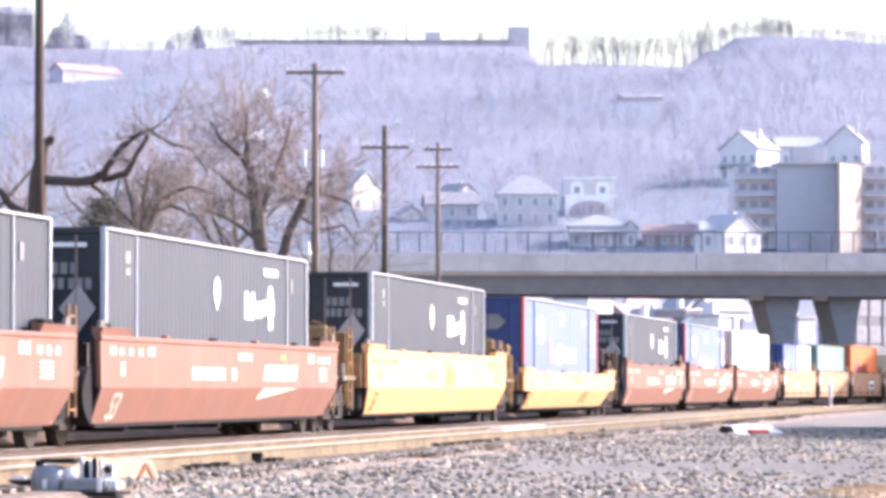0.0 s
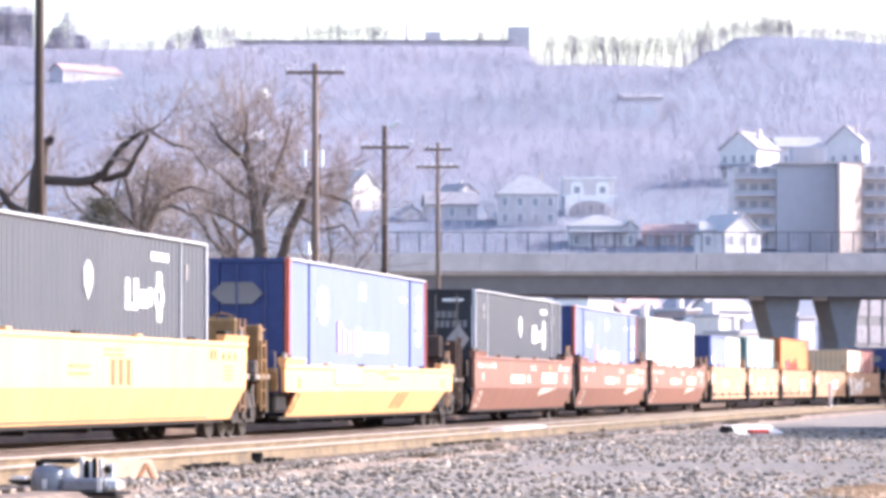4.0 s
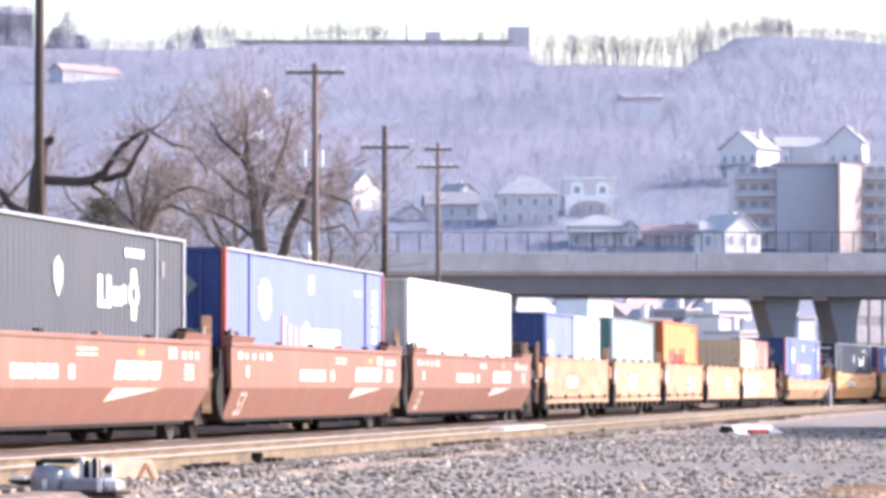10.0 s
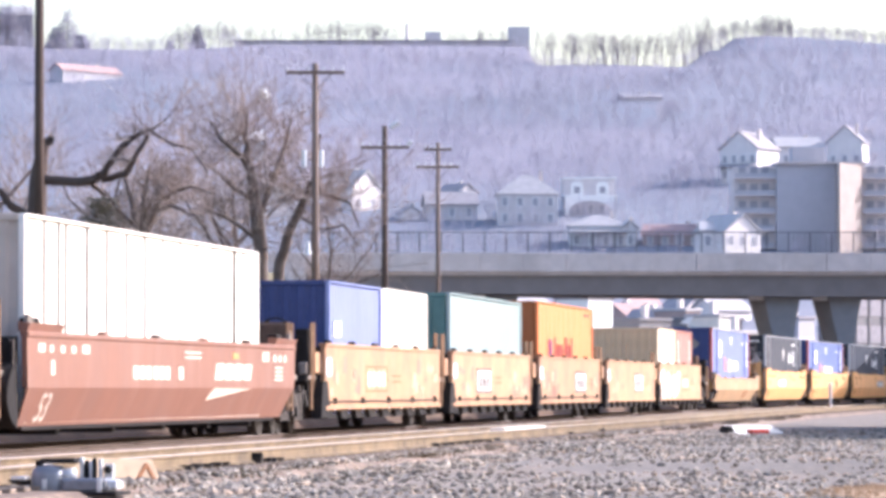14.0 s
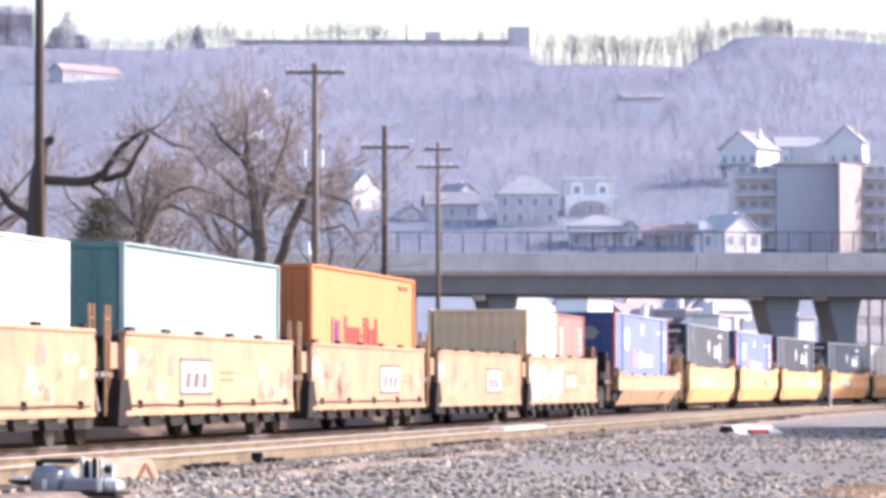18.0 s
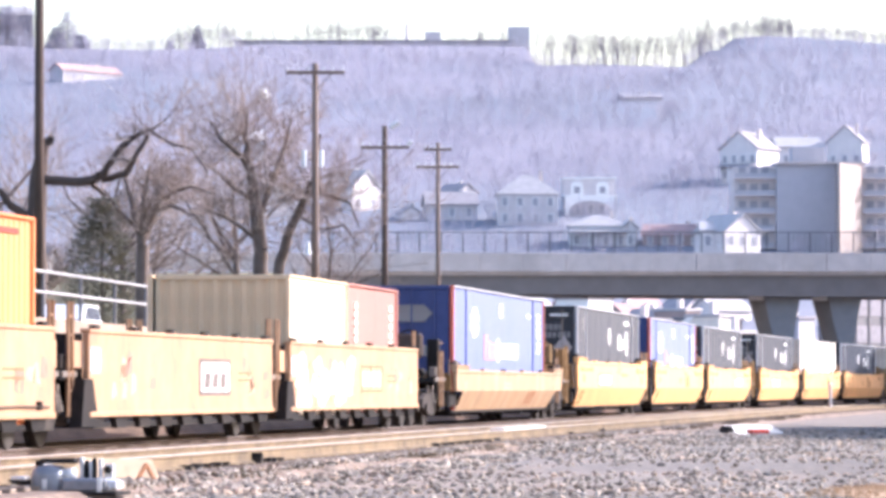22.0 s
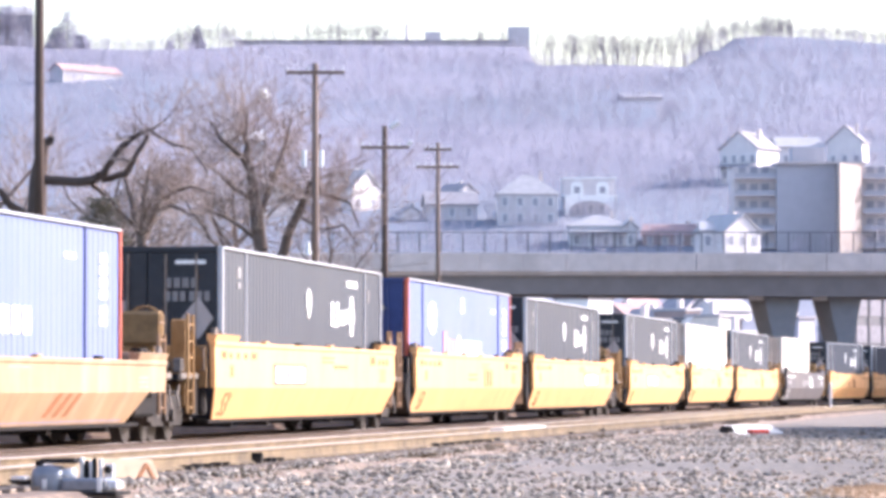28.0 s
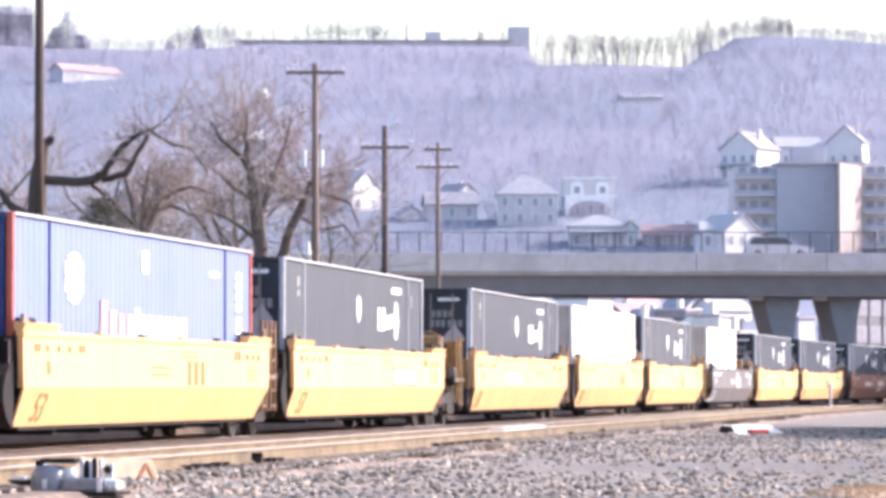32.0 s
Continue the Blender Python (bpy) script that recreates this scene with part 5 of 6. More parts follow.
        sh.add([tuple(c - s), tuple(c + s), tuple(c + e)], [(0, 1, 2)])
    tagged(part("foliage", sh, needle, ev), kind="stuff")


road_trees()


# ---- hillside houses ----
def arched_front(t, w, d, h):
    """Mansard storey with two dormers over a porch with one broad arch, as parts of the house t."""
    top = h + 3.1
    part("mansard", Shape().prism([(0.0, h), (d, h), (d - 0.7, top), (0.7, top)], "x", -w / 2, w / 2), siding_tan, t)
    part("cornice", Shape().box(-w / 2 - 0.25, w / 2 + 0.25, -0.3, d + 0.2, h - 0.15, h + 0.15, 0.03), paint_white, t)
    part("roof_edge", Shape().box(-w / 2 - 0.2, w / 2 + 0.2, 0.5, d - 0.5, top, top + 0.3, 0.03), paint_white, t)
    for f in (-1, 1):
        x = f * w * 0.25
        dormer = part("dormer", Shape().prism([(x - 1.1, h + 0.15), (x + 1.1, h + 0.15), (x + 1.1, h + 2.0), (x + 0.75, h + 2.6), (x - 0.75, h + 2.6), (x - 1.1, h + 2.0)], "y", -0.1, 2.0), paint_white, t)
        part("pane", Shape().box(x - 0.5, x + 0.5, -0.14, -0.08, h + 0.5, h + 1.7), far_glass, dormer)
        part("corner_trim", Shape().box(f * (w / 2 - 0.2) - 0.2, f * (w / 2 - 0.2) + 0.2, -2.0, -1.7, -1.2, h, 0.02), paint_white, t)
    n = 12
    R = w / 2 - 0.7
    arch = [(-w / 2, -0.9), (-R, -0.9)] + [(-R * math.cos(math.pi * k / n), 0.7 + 1.9 * math.sin(math.pi * k / n)) for k in range(n + 1)] + [(R, -0.9), (w / 2, -0.9), (w / 2, h - 0.1), (-w / 2, h - 0.1)]
    part("arched_porch", Shape().prism(arch, "y", -2.0, -1.75), paint_white, t, "white porch front with one broad arch")
    part("porch_floor", Shape().box(-w / 2, w / 2, -2.0, 0.0, -1.2, -0.9), siding_white, t)
    for x in (-2.2, 0.2, 2.2):
        win = part("window", Shape().box(x - 0.6, x + 0.6, -0.06, 0.02, 0.2, 2.1, 0.02), siding_tan, t)
        part("pane", Shape().box(x - 0.45, x + 0.45, -0.09, -0.05, 0.35, 1.95), far_glass, win)


def house(px, py, w, d, h, roof, wall_m, roof_m, label, turn=0.0, cols=3, rows=2, porch=False, rise=2.2, spot=None):
    """A house whose foot is seen in that direction on the hill; roof: gable_front, gable_side, hip or flat."""
    hx, hy = hill_at(px, py)
    hz = 0.862 + (687.5 - py) / 7108.7 * hy
    if spot:
        hx, hy, hz = spot
    t = thing("house", pose(hx, hy, hz, 0, 0, turn), label, "house", "houses on the hill")
    part("wall", Shape().box(-w / 2, w / 2, 0, d, -6.0, h), wall_m, t)
    o = 0.35
    if roof == "gable_front":
        part("gable", Shape().prism([(-w / 2, h), (w / 2, h), (0, h + rise)], "y", 0, d), wall_m, t)
        for f in (-1, 1):
            n = Vector((f * rise, w / 2)).normalized() * 0.2
            part("roof", Shape().prism([(f * (w / 2 + o), h - o * rise / (w / 2) + 0.01), (0, h + rise + 0.01), (0, h + rise + 0.24), (f * (w / 2 + o) + n.x, h - o * rise / (w / 2) + 0.2)], "y", -o, d + o), roof_m, t)
    elif roof == "gable_side":
        part("gable", Shape().prism([(0, h), (d, h), (d / 2, h + rise)], "x", -w / 2, w / 2), wall_m, t)
        for f in (-1, 1):
            part("roof", Shape().prism([(d / 2 + f * (d / 2 + o), h - o * rise / (d / 2) + 0.01), (d / 2, h + rise + 0.01), (d / 2, h + rise + 0.24), (d / 2 + f * (d / 2 + o + 0.1), h - o * rise / (d / 2) + 0.2)], "x", -w / 2 - o, w / 2 + o), roof_m, t)
    elif roof == "hip":
        a, b = w / 2 + o, d + o
        v = [(-a, -o, h), (a, -o, h), (a, b, h), (-a, b, h), (-w * 0.08, d / 2, h + rise), (w * 0.08, d / 2, h + rise)]
        part("roof", Shape().add(v, [(3, 2, 1, 0), (0, 1, 5, 4), (1, 2, 5), (2, 3, 4, 5), (3, 0, 4)]), roof_m, t)
    elif roof == "none":
        arched_front(t, w, d, h)
        return t
    else:
        part("roof", Shape().box(-w / 2 - 0.2, w / 2 + 0.2, -0.2, d + 0.2, h, h + 0.35, 0.03), roof_m, t)
    part("chimney", Shape().box(w * 0.2, w * 0.2 + 0.6, d * 0.5, d * 0.5 + 0.6, h, h + rise + 0.7), concrete, t)
    for r in range(rows):
        for c in range(cols):
            x, zz = -w / 2 + (c + 0.5) * w / cols, 0.9 + r * 2.8
            if zz + 1.4 > h:
                continue
            win = part("window", Shape().box(x - 0.55, x + 0.55, -0.06, 0.02, zz - 0.1, zz + 1.5, 0.02), paint_white, t)
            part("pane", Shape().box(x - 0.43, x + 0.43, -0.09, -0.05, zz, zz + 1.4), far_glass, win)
    if porch:
        part("porch_roof", Shape().prism([(-2.2, 2.8), (0.1, 2.8), (0.1, 3.5)], "x", -w / 2, w / 2), roof_m, t)
        for k in range(4):
            x = -w / 2 + 0.2 + k * (w - 0.4) / 3
            part("porch_post", Shape().box(x - 0.1, x + 0.1, -2.1, -1.9, -1.0, 2.8, 0.02), paint_white, t)
        part("porch_floor", Shape().box(-w / 2, w / 2, -2.2, 0.0, -1.0, -0.1), wall_m, t)
    return t


siding_white = mat("white_house_siding", (0.70, 0.655, 0.65), 0.7, vary=0.06, grain=1.2)
siding_blue = mat("pale_blue_siding", (0.62, 0.615, 0.65), 0.7, vary=0.08, grain=1.2)
siding_tan = mat("tan_siding", (0.60, 0.555, 0.555), 0.7, vary=0.1, grain=1.2)
brick_wall = mat("red_brick_wall", (0.38, 0.29, 0.27), 0.85, vary=0.2, grain=4)
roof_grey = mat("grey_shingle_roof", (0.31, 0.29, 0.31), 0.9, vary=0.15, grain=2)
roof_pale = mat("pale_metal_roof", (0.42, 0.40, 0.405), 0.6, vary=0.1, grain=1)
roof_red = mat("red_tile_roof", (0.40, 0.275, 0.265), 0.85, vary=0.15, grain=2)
tower_grey = mat("grey_tower_wall", (0.44, 0.43, 0.465), 0.8, vary=0.06, grain=0.6, stain=0.1)
tower_tan = mat("buff_tower_wall", (0.39, 0.33, 0.30), 0.8, vary=0.08, grain=0.8)

HOUSES = [
    (648, 375, 6.6, 8, 4.4, "gable_front", siding_white, roof_pale, "white house with a steep front gable", 44, 2, 2, False, 3.0),
    (728, 392, 2.9, 5, 1.6, "gable_front", siding_white, roof_grey, "small white gabled shed", 15, 1, 1, False, 1.0),
    (828, 358, 4.4, 6, 1.8, "gable_front", siding_white, roof_grey, "white dormer house with grey roof", 40, 2, 1, False, 1.5),
    (800, 392, 9.0, 8, 3.0, "gable_side", siding_tan, roof_grey, "tan house with grey side-gabled roof", 5, 3, 1, False, 2.2),
    (934, 402, 10.6, 10, 5.8, "hip", siding_tan, roof_pale, "wide tan house with a pale hipped roof", 0, 4, 2, False, 3.6),
    (1044, 382, 9.2, 8, 3.5, "none", tower_grey, roof_grey, "white two-storey house with dormers over an arched porch", 3, 0, 0, False, 1.0),
    (1060, 442, 10.0, 8, 4.0, "hip", siding_blue, roof_pale, "pale blue house with a hipped roof", 0, 4, 1, True, 2.0),
    (1115, 442, 2.6, 5, 3.6, "gable_front", siding_white, roof_pale, "narrow white wooden house", 10, 1, 2, False, 1.2),
    (1190, 442, 10.0, 8, 2.4, "gable_side", brick_wall, roof_red, "low brick house with a red roof", -8, 4, 1, False, 1.8),
    (1315, 444, 7.2, 8, 3.0, "gable_front", siding_white, roof_pale, "white house with a round-topped front gable", 34, 3, 1, False, 2.7),
    (1265, 444, 4.2, 8, 3.2, "gable_side", siding_white, roof_pale, "white side wing of a house", 0, 2, 1, False, 1.4),
    (1308, 322, 8.0, 9, 6.4, "gable_front", siding_white, roof_grey, "large white gabled house high on the hill", -32, 4, 3, True, 3.2),
    (1418, 296, 9.0, 9, 4.0, "gable_side", siding_white, roof_pale, "white house with a long pale roof", 8, 3, 1, False, 2.0),
    (1496, 296, 7.0, 9, 5.0, "gable_front", siding_white, roof_grey, "grey-roofed white gabled house", -14, 3, 2, False, 3.2),
    (1138, 182, 9.0, 8, 1.2, "gable_side", siding_tan, roof_grey, "low house with a grey roof among trees", 5, 3, 1, False, 1.0),
    (162, 146, 20.0, 4.5, 2.6, "gable_side", tower_grey, roof_red, "long low pale building with a red roof high on the hill", 50, 7, 1, False, 1.5),
    (435, 285, 8.0, 8, 4.2, "gable_side", siding_blue, roof_pale, "pale blue house behind bare trees", 10, 3, 2, False, 2.0),
    (500, 385, 6.5, 8, 3.6, "gable_front", siding_tan, roof_pale, "tan house behind bare trees", 24, 2, 1, False, 2.2),
    (30, 60, 8.0, 8, 5.5, "gable_side", tower_grey, roof_pale, "pale grey house on the hilltop", 12, 3, 2, False, 2.4),
]
for px, py, w, d, h, roof, wm, rm, lab, turn, cols, rows, porch, rise in HOUSES:
    near = 640.0 if px in (1315, 1265) else 0.0
    house(px, py, w, d, h, roof, wm, rm, lab, turn, cols, rows, porch, rise=rise, spot=((px - 784) / 7108.7 * near, near, 0.862 + (687.5 - py) / 7108.7 * near) if near else None)


def tower():
    """The apartment block beside the bridge, with a plain shaded wall, a buff corner and balconies."""
    y = 668.0
    k = y / 7108.7
    t = thing("apartment_block", pose((1425 - 784) * k, y, 12), "grey apartment block with a buff corner and balconies", "apartment building")
    h = lambda py: (687.5 - py) * k + 0.862 - 12
    X = lambda px: (px - 1425) * k
    part("wall", Shape().box(X(1375), X(1480), 0, 14, 0, h(290)), tower_grey, t)
    part("corner_bay", Shape().prism([(X(1480), -6.5), (X(1525), -0.6), (X(1525), 13), (X(1480), 13)], "z", 0, h(292)), tower_tan, t, "sunlit buff corner bay")
    part("lift_house", Shape().box(X(1406), X(1465), 3, 10, h(290), h(258)), tower_grey, t)
    part("roof_edge", Shape().box(X(1373), X(1534), -0.9, 14.2, h(290), h(287)), concrete, t)
    for a, b in ((1300, 1375), (1527, 1600)):
        wing = part("wing", Shape().box(X(a), X(b), 2, 13, 0, h(294)), siding_tan, t)
        z = h(440)
        while z < h(300):
            bal = part("balcony", Shape().box(X(a) + 0.2, X(b) - 0.2, 0.6, 2.0, z, z + 0.18), concrete, t)
            part("balustrade", Shape().box(X(a) + 0.2, X(b) - 0.2, 0.6, 0.66, z + 0.18, z + 1.0), tower_grey, bal)
            for q in range(3):
                x = X(a) + 0.9 + q * 1.9
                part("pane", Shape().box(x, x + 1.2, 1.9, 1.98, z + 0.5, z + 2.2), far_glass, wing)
            z += 2.9


tower()


def hilltop_hall():
    y = 1108.0
    k = y / 7108.7
    t = thing("hilltop_building", pose((660 - 784) * k, y, 60), "long low flat-roofed building on the hilltop", "building")
    h = lambda py: (687.5 - py) * k + 0.862 - 60
    X = lambda px: (px - 660) * k
    part("wall", Shape().box(X(415), X(905), 0, 22, 0, h(74)), siding_tan, t)
    part("roof", Shape().box(X(413), X(907), -0.5, 22.5, h(74), h(70)), roof_grey, t)
    part("roof_plant", Shape().box(X(752), X(780), 4, 9, h(70), h(53)), siding_tan, t)
    part("stack", Shape().tube((X(720), 6, h(70)), (X(720), 6, h(38)), 0.55, 0.45, n=12), concrete, t)
    part("corner_block", Shape().box(X(900), X(938), 2, 18, 0, h(45)), siding_tan, t)


hilltop_hall()


def wood():
    """The winter woods on the hillside: many small forking trees in one stuff mesh."""
    kinds = []
    for seed in range(7):
        rng = random.Random(100 + seed)
        segs = []
        grow(rng, Vector((0, 0, -0.05)), Vector((0, 0, 1)), 0.34, 0.022, 3, segs, 0.5, 0.25, 3)
        for least, k in ((0.0011, 0.30),):
            sh = Shape()
            for p, q, r0, r1, dep in segs:
                sh.tube(p, q, max(r0 * k, least * 1.5), max(r1 * k, least), n=3, caps=False)
            kinds.append((np.array(sh.v), np.array(sh.f)))
    # tall crest trees: a clean trunk below, an upright crown above
    tall_kinds = []
    for seed in range(7):
        rng = random.Random(300 + seed)
        segs, p = [], Vector((0, 0, -0.05))
        for k in range(2):
            q = p + Vector((rng.gauss(0, 0.012), rng.gauss(0, 0.012), 0.14))
            segs.append((p, q, 0.011 - 0.001 * k, 0.010 - 0.001 * k, 4))
            p = q
        for k in range(3):
            e = Vector((rng.gauss(0, 0.32), rng.gauss(0, 0.32), 1)).normalized()
            grow(rng, p, e, 0.27, 0.005, 3, segs, 0.36, 0.3, 1)
        high = max(q.z for _, q, _, _, _ in segs)
        sh = Shape()
        for p, q, r0, r1, dep in segs:
            sh.tube(p / high, q / high, max(r0, 0.0015), max(r1, 0.0011), n=3, caps=False)
        tall_kinds.append((np.array(sh.v), np.array(sh.f)))
    rng = random.Random(77)
    spots = []
    keep = [(hill_at(r[0], r[1]), r[2]) for r in HOUSES]
    for k in range(4600):
        y = 640 + 440 * rng.random() ** 0.8
        a = (rng.uniform(-120, 1690) - 784) / 7108.7
        x = a * y
        if any(abs(x - hx) < w * 0.5 + 1 and -12 < y - hy < 9 for (hx, hy), w in keep):
            continue
        s = rng.uniform(3.5, 7)
        z = ground_z(x, y) - 0.3
        room = ridge_slope(a) * y + 1.5 - z
        if room < 1.5 and abs(a + 0.016) < 0.034:
            continue
        if -0.05 < a < 0.06 or y < 960:
            s = min(s, max(room, rng.uniform(2.5, 5.0)))
        spots.append((x, y, z, s))
    # trees on the crest: a thin row of trunks, thicker clumps, and a few beside the hall
    for n, lo, hi, s0, s1 in ((80, 945, 1215, 8.5, 11.5), (150, 1235, 1405, 4, 8.5), (14, 1185, 1265, 11, 14.5), (220, 1350, 1640, 2.5, 5.5), (34, 295, 412, 6, 9.5), (26, 430, 560, 4, 7), (60, 540, 700, 5, 9), (34, 790, 905, 4, 7), (50, -40, 60, 8, 14), (40, 60, 320, 3, 5)):
        for k in range(n):
            px = rng.uniform(lo, hi)
            y = 91.26 / (0.17 - ridge_slope((px - 784) / 7108.7)) + rng.uniform(0, 14)
            x = (px - 784) / 7108.7 * y
            spots.append((x, y, ground_z(x, y) - 0.3, -rng.uniform(s0, s1)))
    # both wood colours are paled towards violet to carry the distance haze
    far = mat("hazed_winter_woods", (0.515, 0.50, 0.58), 0.95, vary=0.16, grain=0.05, stain=0.012)
    crest = mat("hazed_crest_trees", (0.27, 0.25, 0.29), 0.95, vary=0.16, grain=0.05, stain=0.012)
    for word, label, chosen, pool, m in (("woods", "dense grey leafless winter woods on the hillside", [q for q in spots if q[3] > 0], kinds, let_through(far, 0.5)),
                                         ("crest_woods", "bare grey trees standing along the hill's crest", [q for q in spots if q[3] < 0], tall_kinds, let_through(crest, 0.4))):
        V, F, o = [], [], 0
        for x, y, z, s in chosen:
            v, f = pool[rng.randrange(7)]
            s = abs(s)
            a = rng.random() * 6.283
            c, n = math.cos(a), math.sin(a)
            w = s * rng.uniform(0.75, 1.15)
            V.append(np.stack([x + w * (v[:, 0] * c - v[:, 1] * n), y + w * (v[:, 0] * n + v[:, 1] * c), z + s * v[:, 2]], 1))
            F.append(f + o)
            o += len(v)
        V, F = np.concatenate(V), np.concatenate(F)
        me = bpy.data.meshes.new(word)
        me.vertices.add(len(V))
        me.vertices.foreach_set("co", V.astype(np.float32).ravel())
        me.loops.add(F.size)
        me.loops.foreach_set("vertex_index", F.astype(np.int32).ravel())
        me.polygons.add(len(F))
        me.polygons.foreach_set("loop_start", np.arange(0, F.size, 4, dtype=np.int32))
        me.update(calc_edges=True)
        me.validate()
        me.materials.append(m)
        tagged(new(word, me), label, "woods", kind="stuff")


wood()


def pine(px, tall, wide, y=1098.0):
    x = (px - 784) / 7108.7 * y
    t = thing("pine_tree", pose(x, y, ground_z(x, y) - 0.5), "pine tree on the hilltop, its colour paled for haze", "tree", "pines on the hilltop")
    part("trunk", Shape().tube((0, 0, 0), (0, 0, tall * 0.9), 0.3, 0.05, n=6), bark, t)
    rng = random.Random(px)
    sh = Shape()
    for k in range(1500):
        u = 1 - math.sqrt(rng.random())
        lump = 0.85 + 0.15 * math.sin(u * 17 + px)
        rad = (1 - u * 0.92) * wide * lump * math.sqrt(rng.random())
        a = rng.random() * 6.283
        c = Vector((rad * math.cos(a), rad * math.sin(a), tall * (0.12 + 0.88 * u)))
        e = Vector((math.cos(a), math.sin(a), rng.uniform(-0.3, 0.4))) * rng.uniform(0.5, 1.1)
        s = Vector((-math.sin(a), math.cos(a), rng.uniform(-0.6, 0.6))) * 0.28
        sh.add([tuple(c - s), tuple(c + s), tuple(c + e)], [(0, 1, 2)])
    tagged(part("foliage", sh, hazed_pine, t), kind="stuff")


# needle colour lifted to pale blue-grey, with the haze mixed in
hazed_pine = let_through(mat("hazed_pale_pine", (0.40, 0.40, 0.47), 0.9, vary=0.25, grain=0.5), 0.45)
for px, tall, wide in ((10, 14, 7.0), (118, 13.5, 6.0), (98, 8.5, 4.5), (143, 7.0, 4.5), (348, 9.5, 3.2), (300, 6, 2.2)):
    pine(px, tall, wide)


def town_block(px0, px1, py_top, y, wall_m, roof_m, label, roof="flat", rise=1.5, rows=2):
    k = y / 7108.7
    w = (px1 - px0) * k
    top = 0.862 + (687.5 - py_top) * k
    x = ((px0 + px1) / 2 - 784) * k
    z = ground_z(x, y)
    house(0, 0, w, 4.5, top - z - (rise if roof != "flat" else 0.35), roof, wall_m, roof_m, label, 44 if w < 9 else 34, max(2, int(w / 3)), rows, False, rise=rise, spot=(x, y, z))


siding_cream = mat("cream_town_wall", (0.72, 0.68, 0.62), 0.8, vary=0.08, grain=1.2)
for row in ((905, 1000, 530, 470, siding_white, roof_pale, "pale blue low building beyond the bridge", "gable_side", 1.6),
            (1000, 1100, 528, 520, siding_cream, roof_red, "cream building with a red roof beyond the bridge", "gable_side", 1.5),
            (1031, 1094, 524, 400, paint_white, roof_grey, "white square building beyond the bridge", "flat", 1.0),
            (1100, 1210, 545, 500, roof_grey, roof_grey, "grey roofed shed beyond the bridge", "gable_side", 2.0),
            (1120, 1190, 528, 590, siding_cream, roof_red, "cream house beyond the bridge", "gable_side", 2.0),
            (1195, 1260, 530, 560, siding_white, roof_grey, "white gabled house beyond the bridge", "gable_front", 2.0),
            (1230, 1330, 562, 420, fence_dark, fence_dark, "dark flat canopy building beyond the bridge", "flat", 1.0),
            (1250, 1345, 530, 540, siding_white, roof_pale, "white town house beyond the bridge", "gable_side", 1.5),
            (1300, 1350, 585, 390, siding_white, roof_pale, "low white shed beyond the bridge", "flat", 1.0),
            (1405, 1450, 560, 450, tower_grey, roof_grey, "grey house beyond the bridge", "flat", 2.0),
            (1500, 1560, 530, 520, siding_white, roof_pale, "white building beyond the bridge", "flat", 1.0),
            (1590, 1660, 540, 470, siding_cream, roof_grey, "cream building beyond the bridge", "flat", 1.0),
            (1105, 1152, 540, 455, brick_wall, roof_red, "small brick house with a red roof beyond the bridge", "gable_side", 1.5),
            (1150, 1202, 550, 440, siding_tan, roof_grey, "tan shed beyond the bridge", "gable_front", 1.5),
            (1206, 1246, 546, 432, brick_wall, roof_pale, "narrow brick building beyond the bridge", "flat", 1.0),
            (1266, 1306, 556, 408, siding_cream, roof_pale, "cream flat-roofed kiosk beyond the bridge", "flat", 1.0),
            (1118, 1200, 563, 405, fence_dark, fence_dark, "dark low canopy beyond the bridge", "flat", 1.0),
            (860, 960, 560, 600, siding_white, roof_pale, "white town house beyond the bridge", "gable_side", 1.5),
            (-30, 45, 425, 330, siding_white, roof_grey, "white house behind the old tree", "gable_side", 2.0),
            (75, 110, 440, 330, siding_white, roof_grey, "small white house behind the old tree", "gable_front", 1.5)):
    town_block(*row)


def panel_building():
    """A framed yard building of white panels between grey bands."""
    y = 425.0
    k = y / 7108.7
    t = thing("panelled_building", pose((1575 - 784) * k, y, ground_z(47.0, y), 0, 0, 44), "white panelled yard building with grey bands", "building")
    w = 11.5
    part("wall", Shape().box(-w / 2, w / 2, 0, 5, 0, 9.6), fence_dark, t)
    for q in range(5):
        x = -w / 2 + 0.25 + q * 2.25
        part("panel", Shape().box(x, x + 1.75, -0.08, 0.02, 5.9, 9.3, 0.02), roof_grey, t)
        part("panel", Shape().box(x, x + 1.75, -0.08, 0.02, 3.1, 4.9, 0.02), roof_grey, t)
        part("mullion", Shape().box(x + 1.9, x + 2.1, -0.16, 0.02, 0, 9.5, 0.02), fence_dark, t)
    part("base_band", Shape().box(-w / 2 - 0.05, w / 2 + 0.05, -0.2, 0.02, 0, 2.8), fence_dark, t)
    part("roof", Shape().box(-w / 2 - 0.3, w / 2 + 0.3, -0.4, 5.3, 9.6, 9.85, 0.03), roof_grey, t)


panel_building()


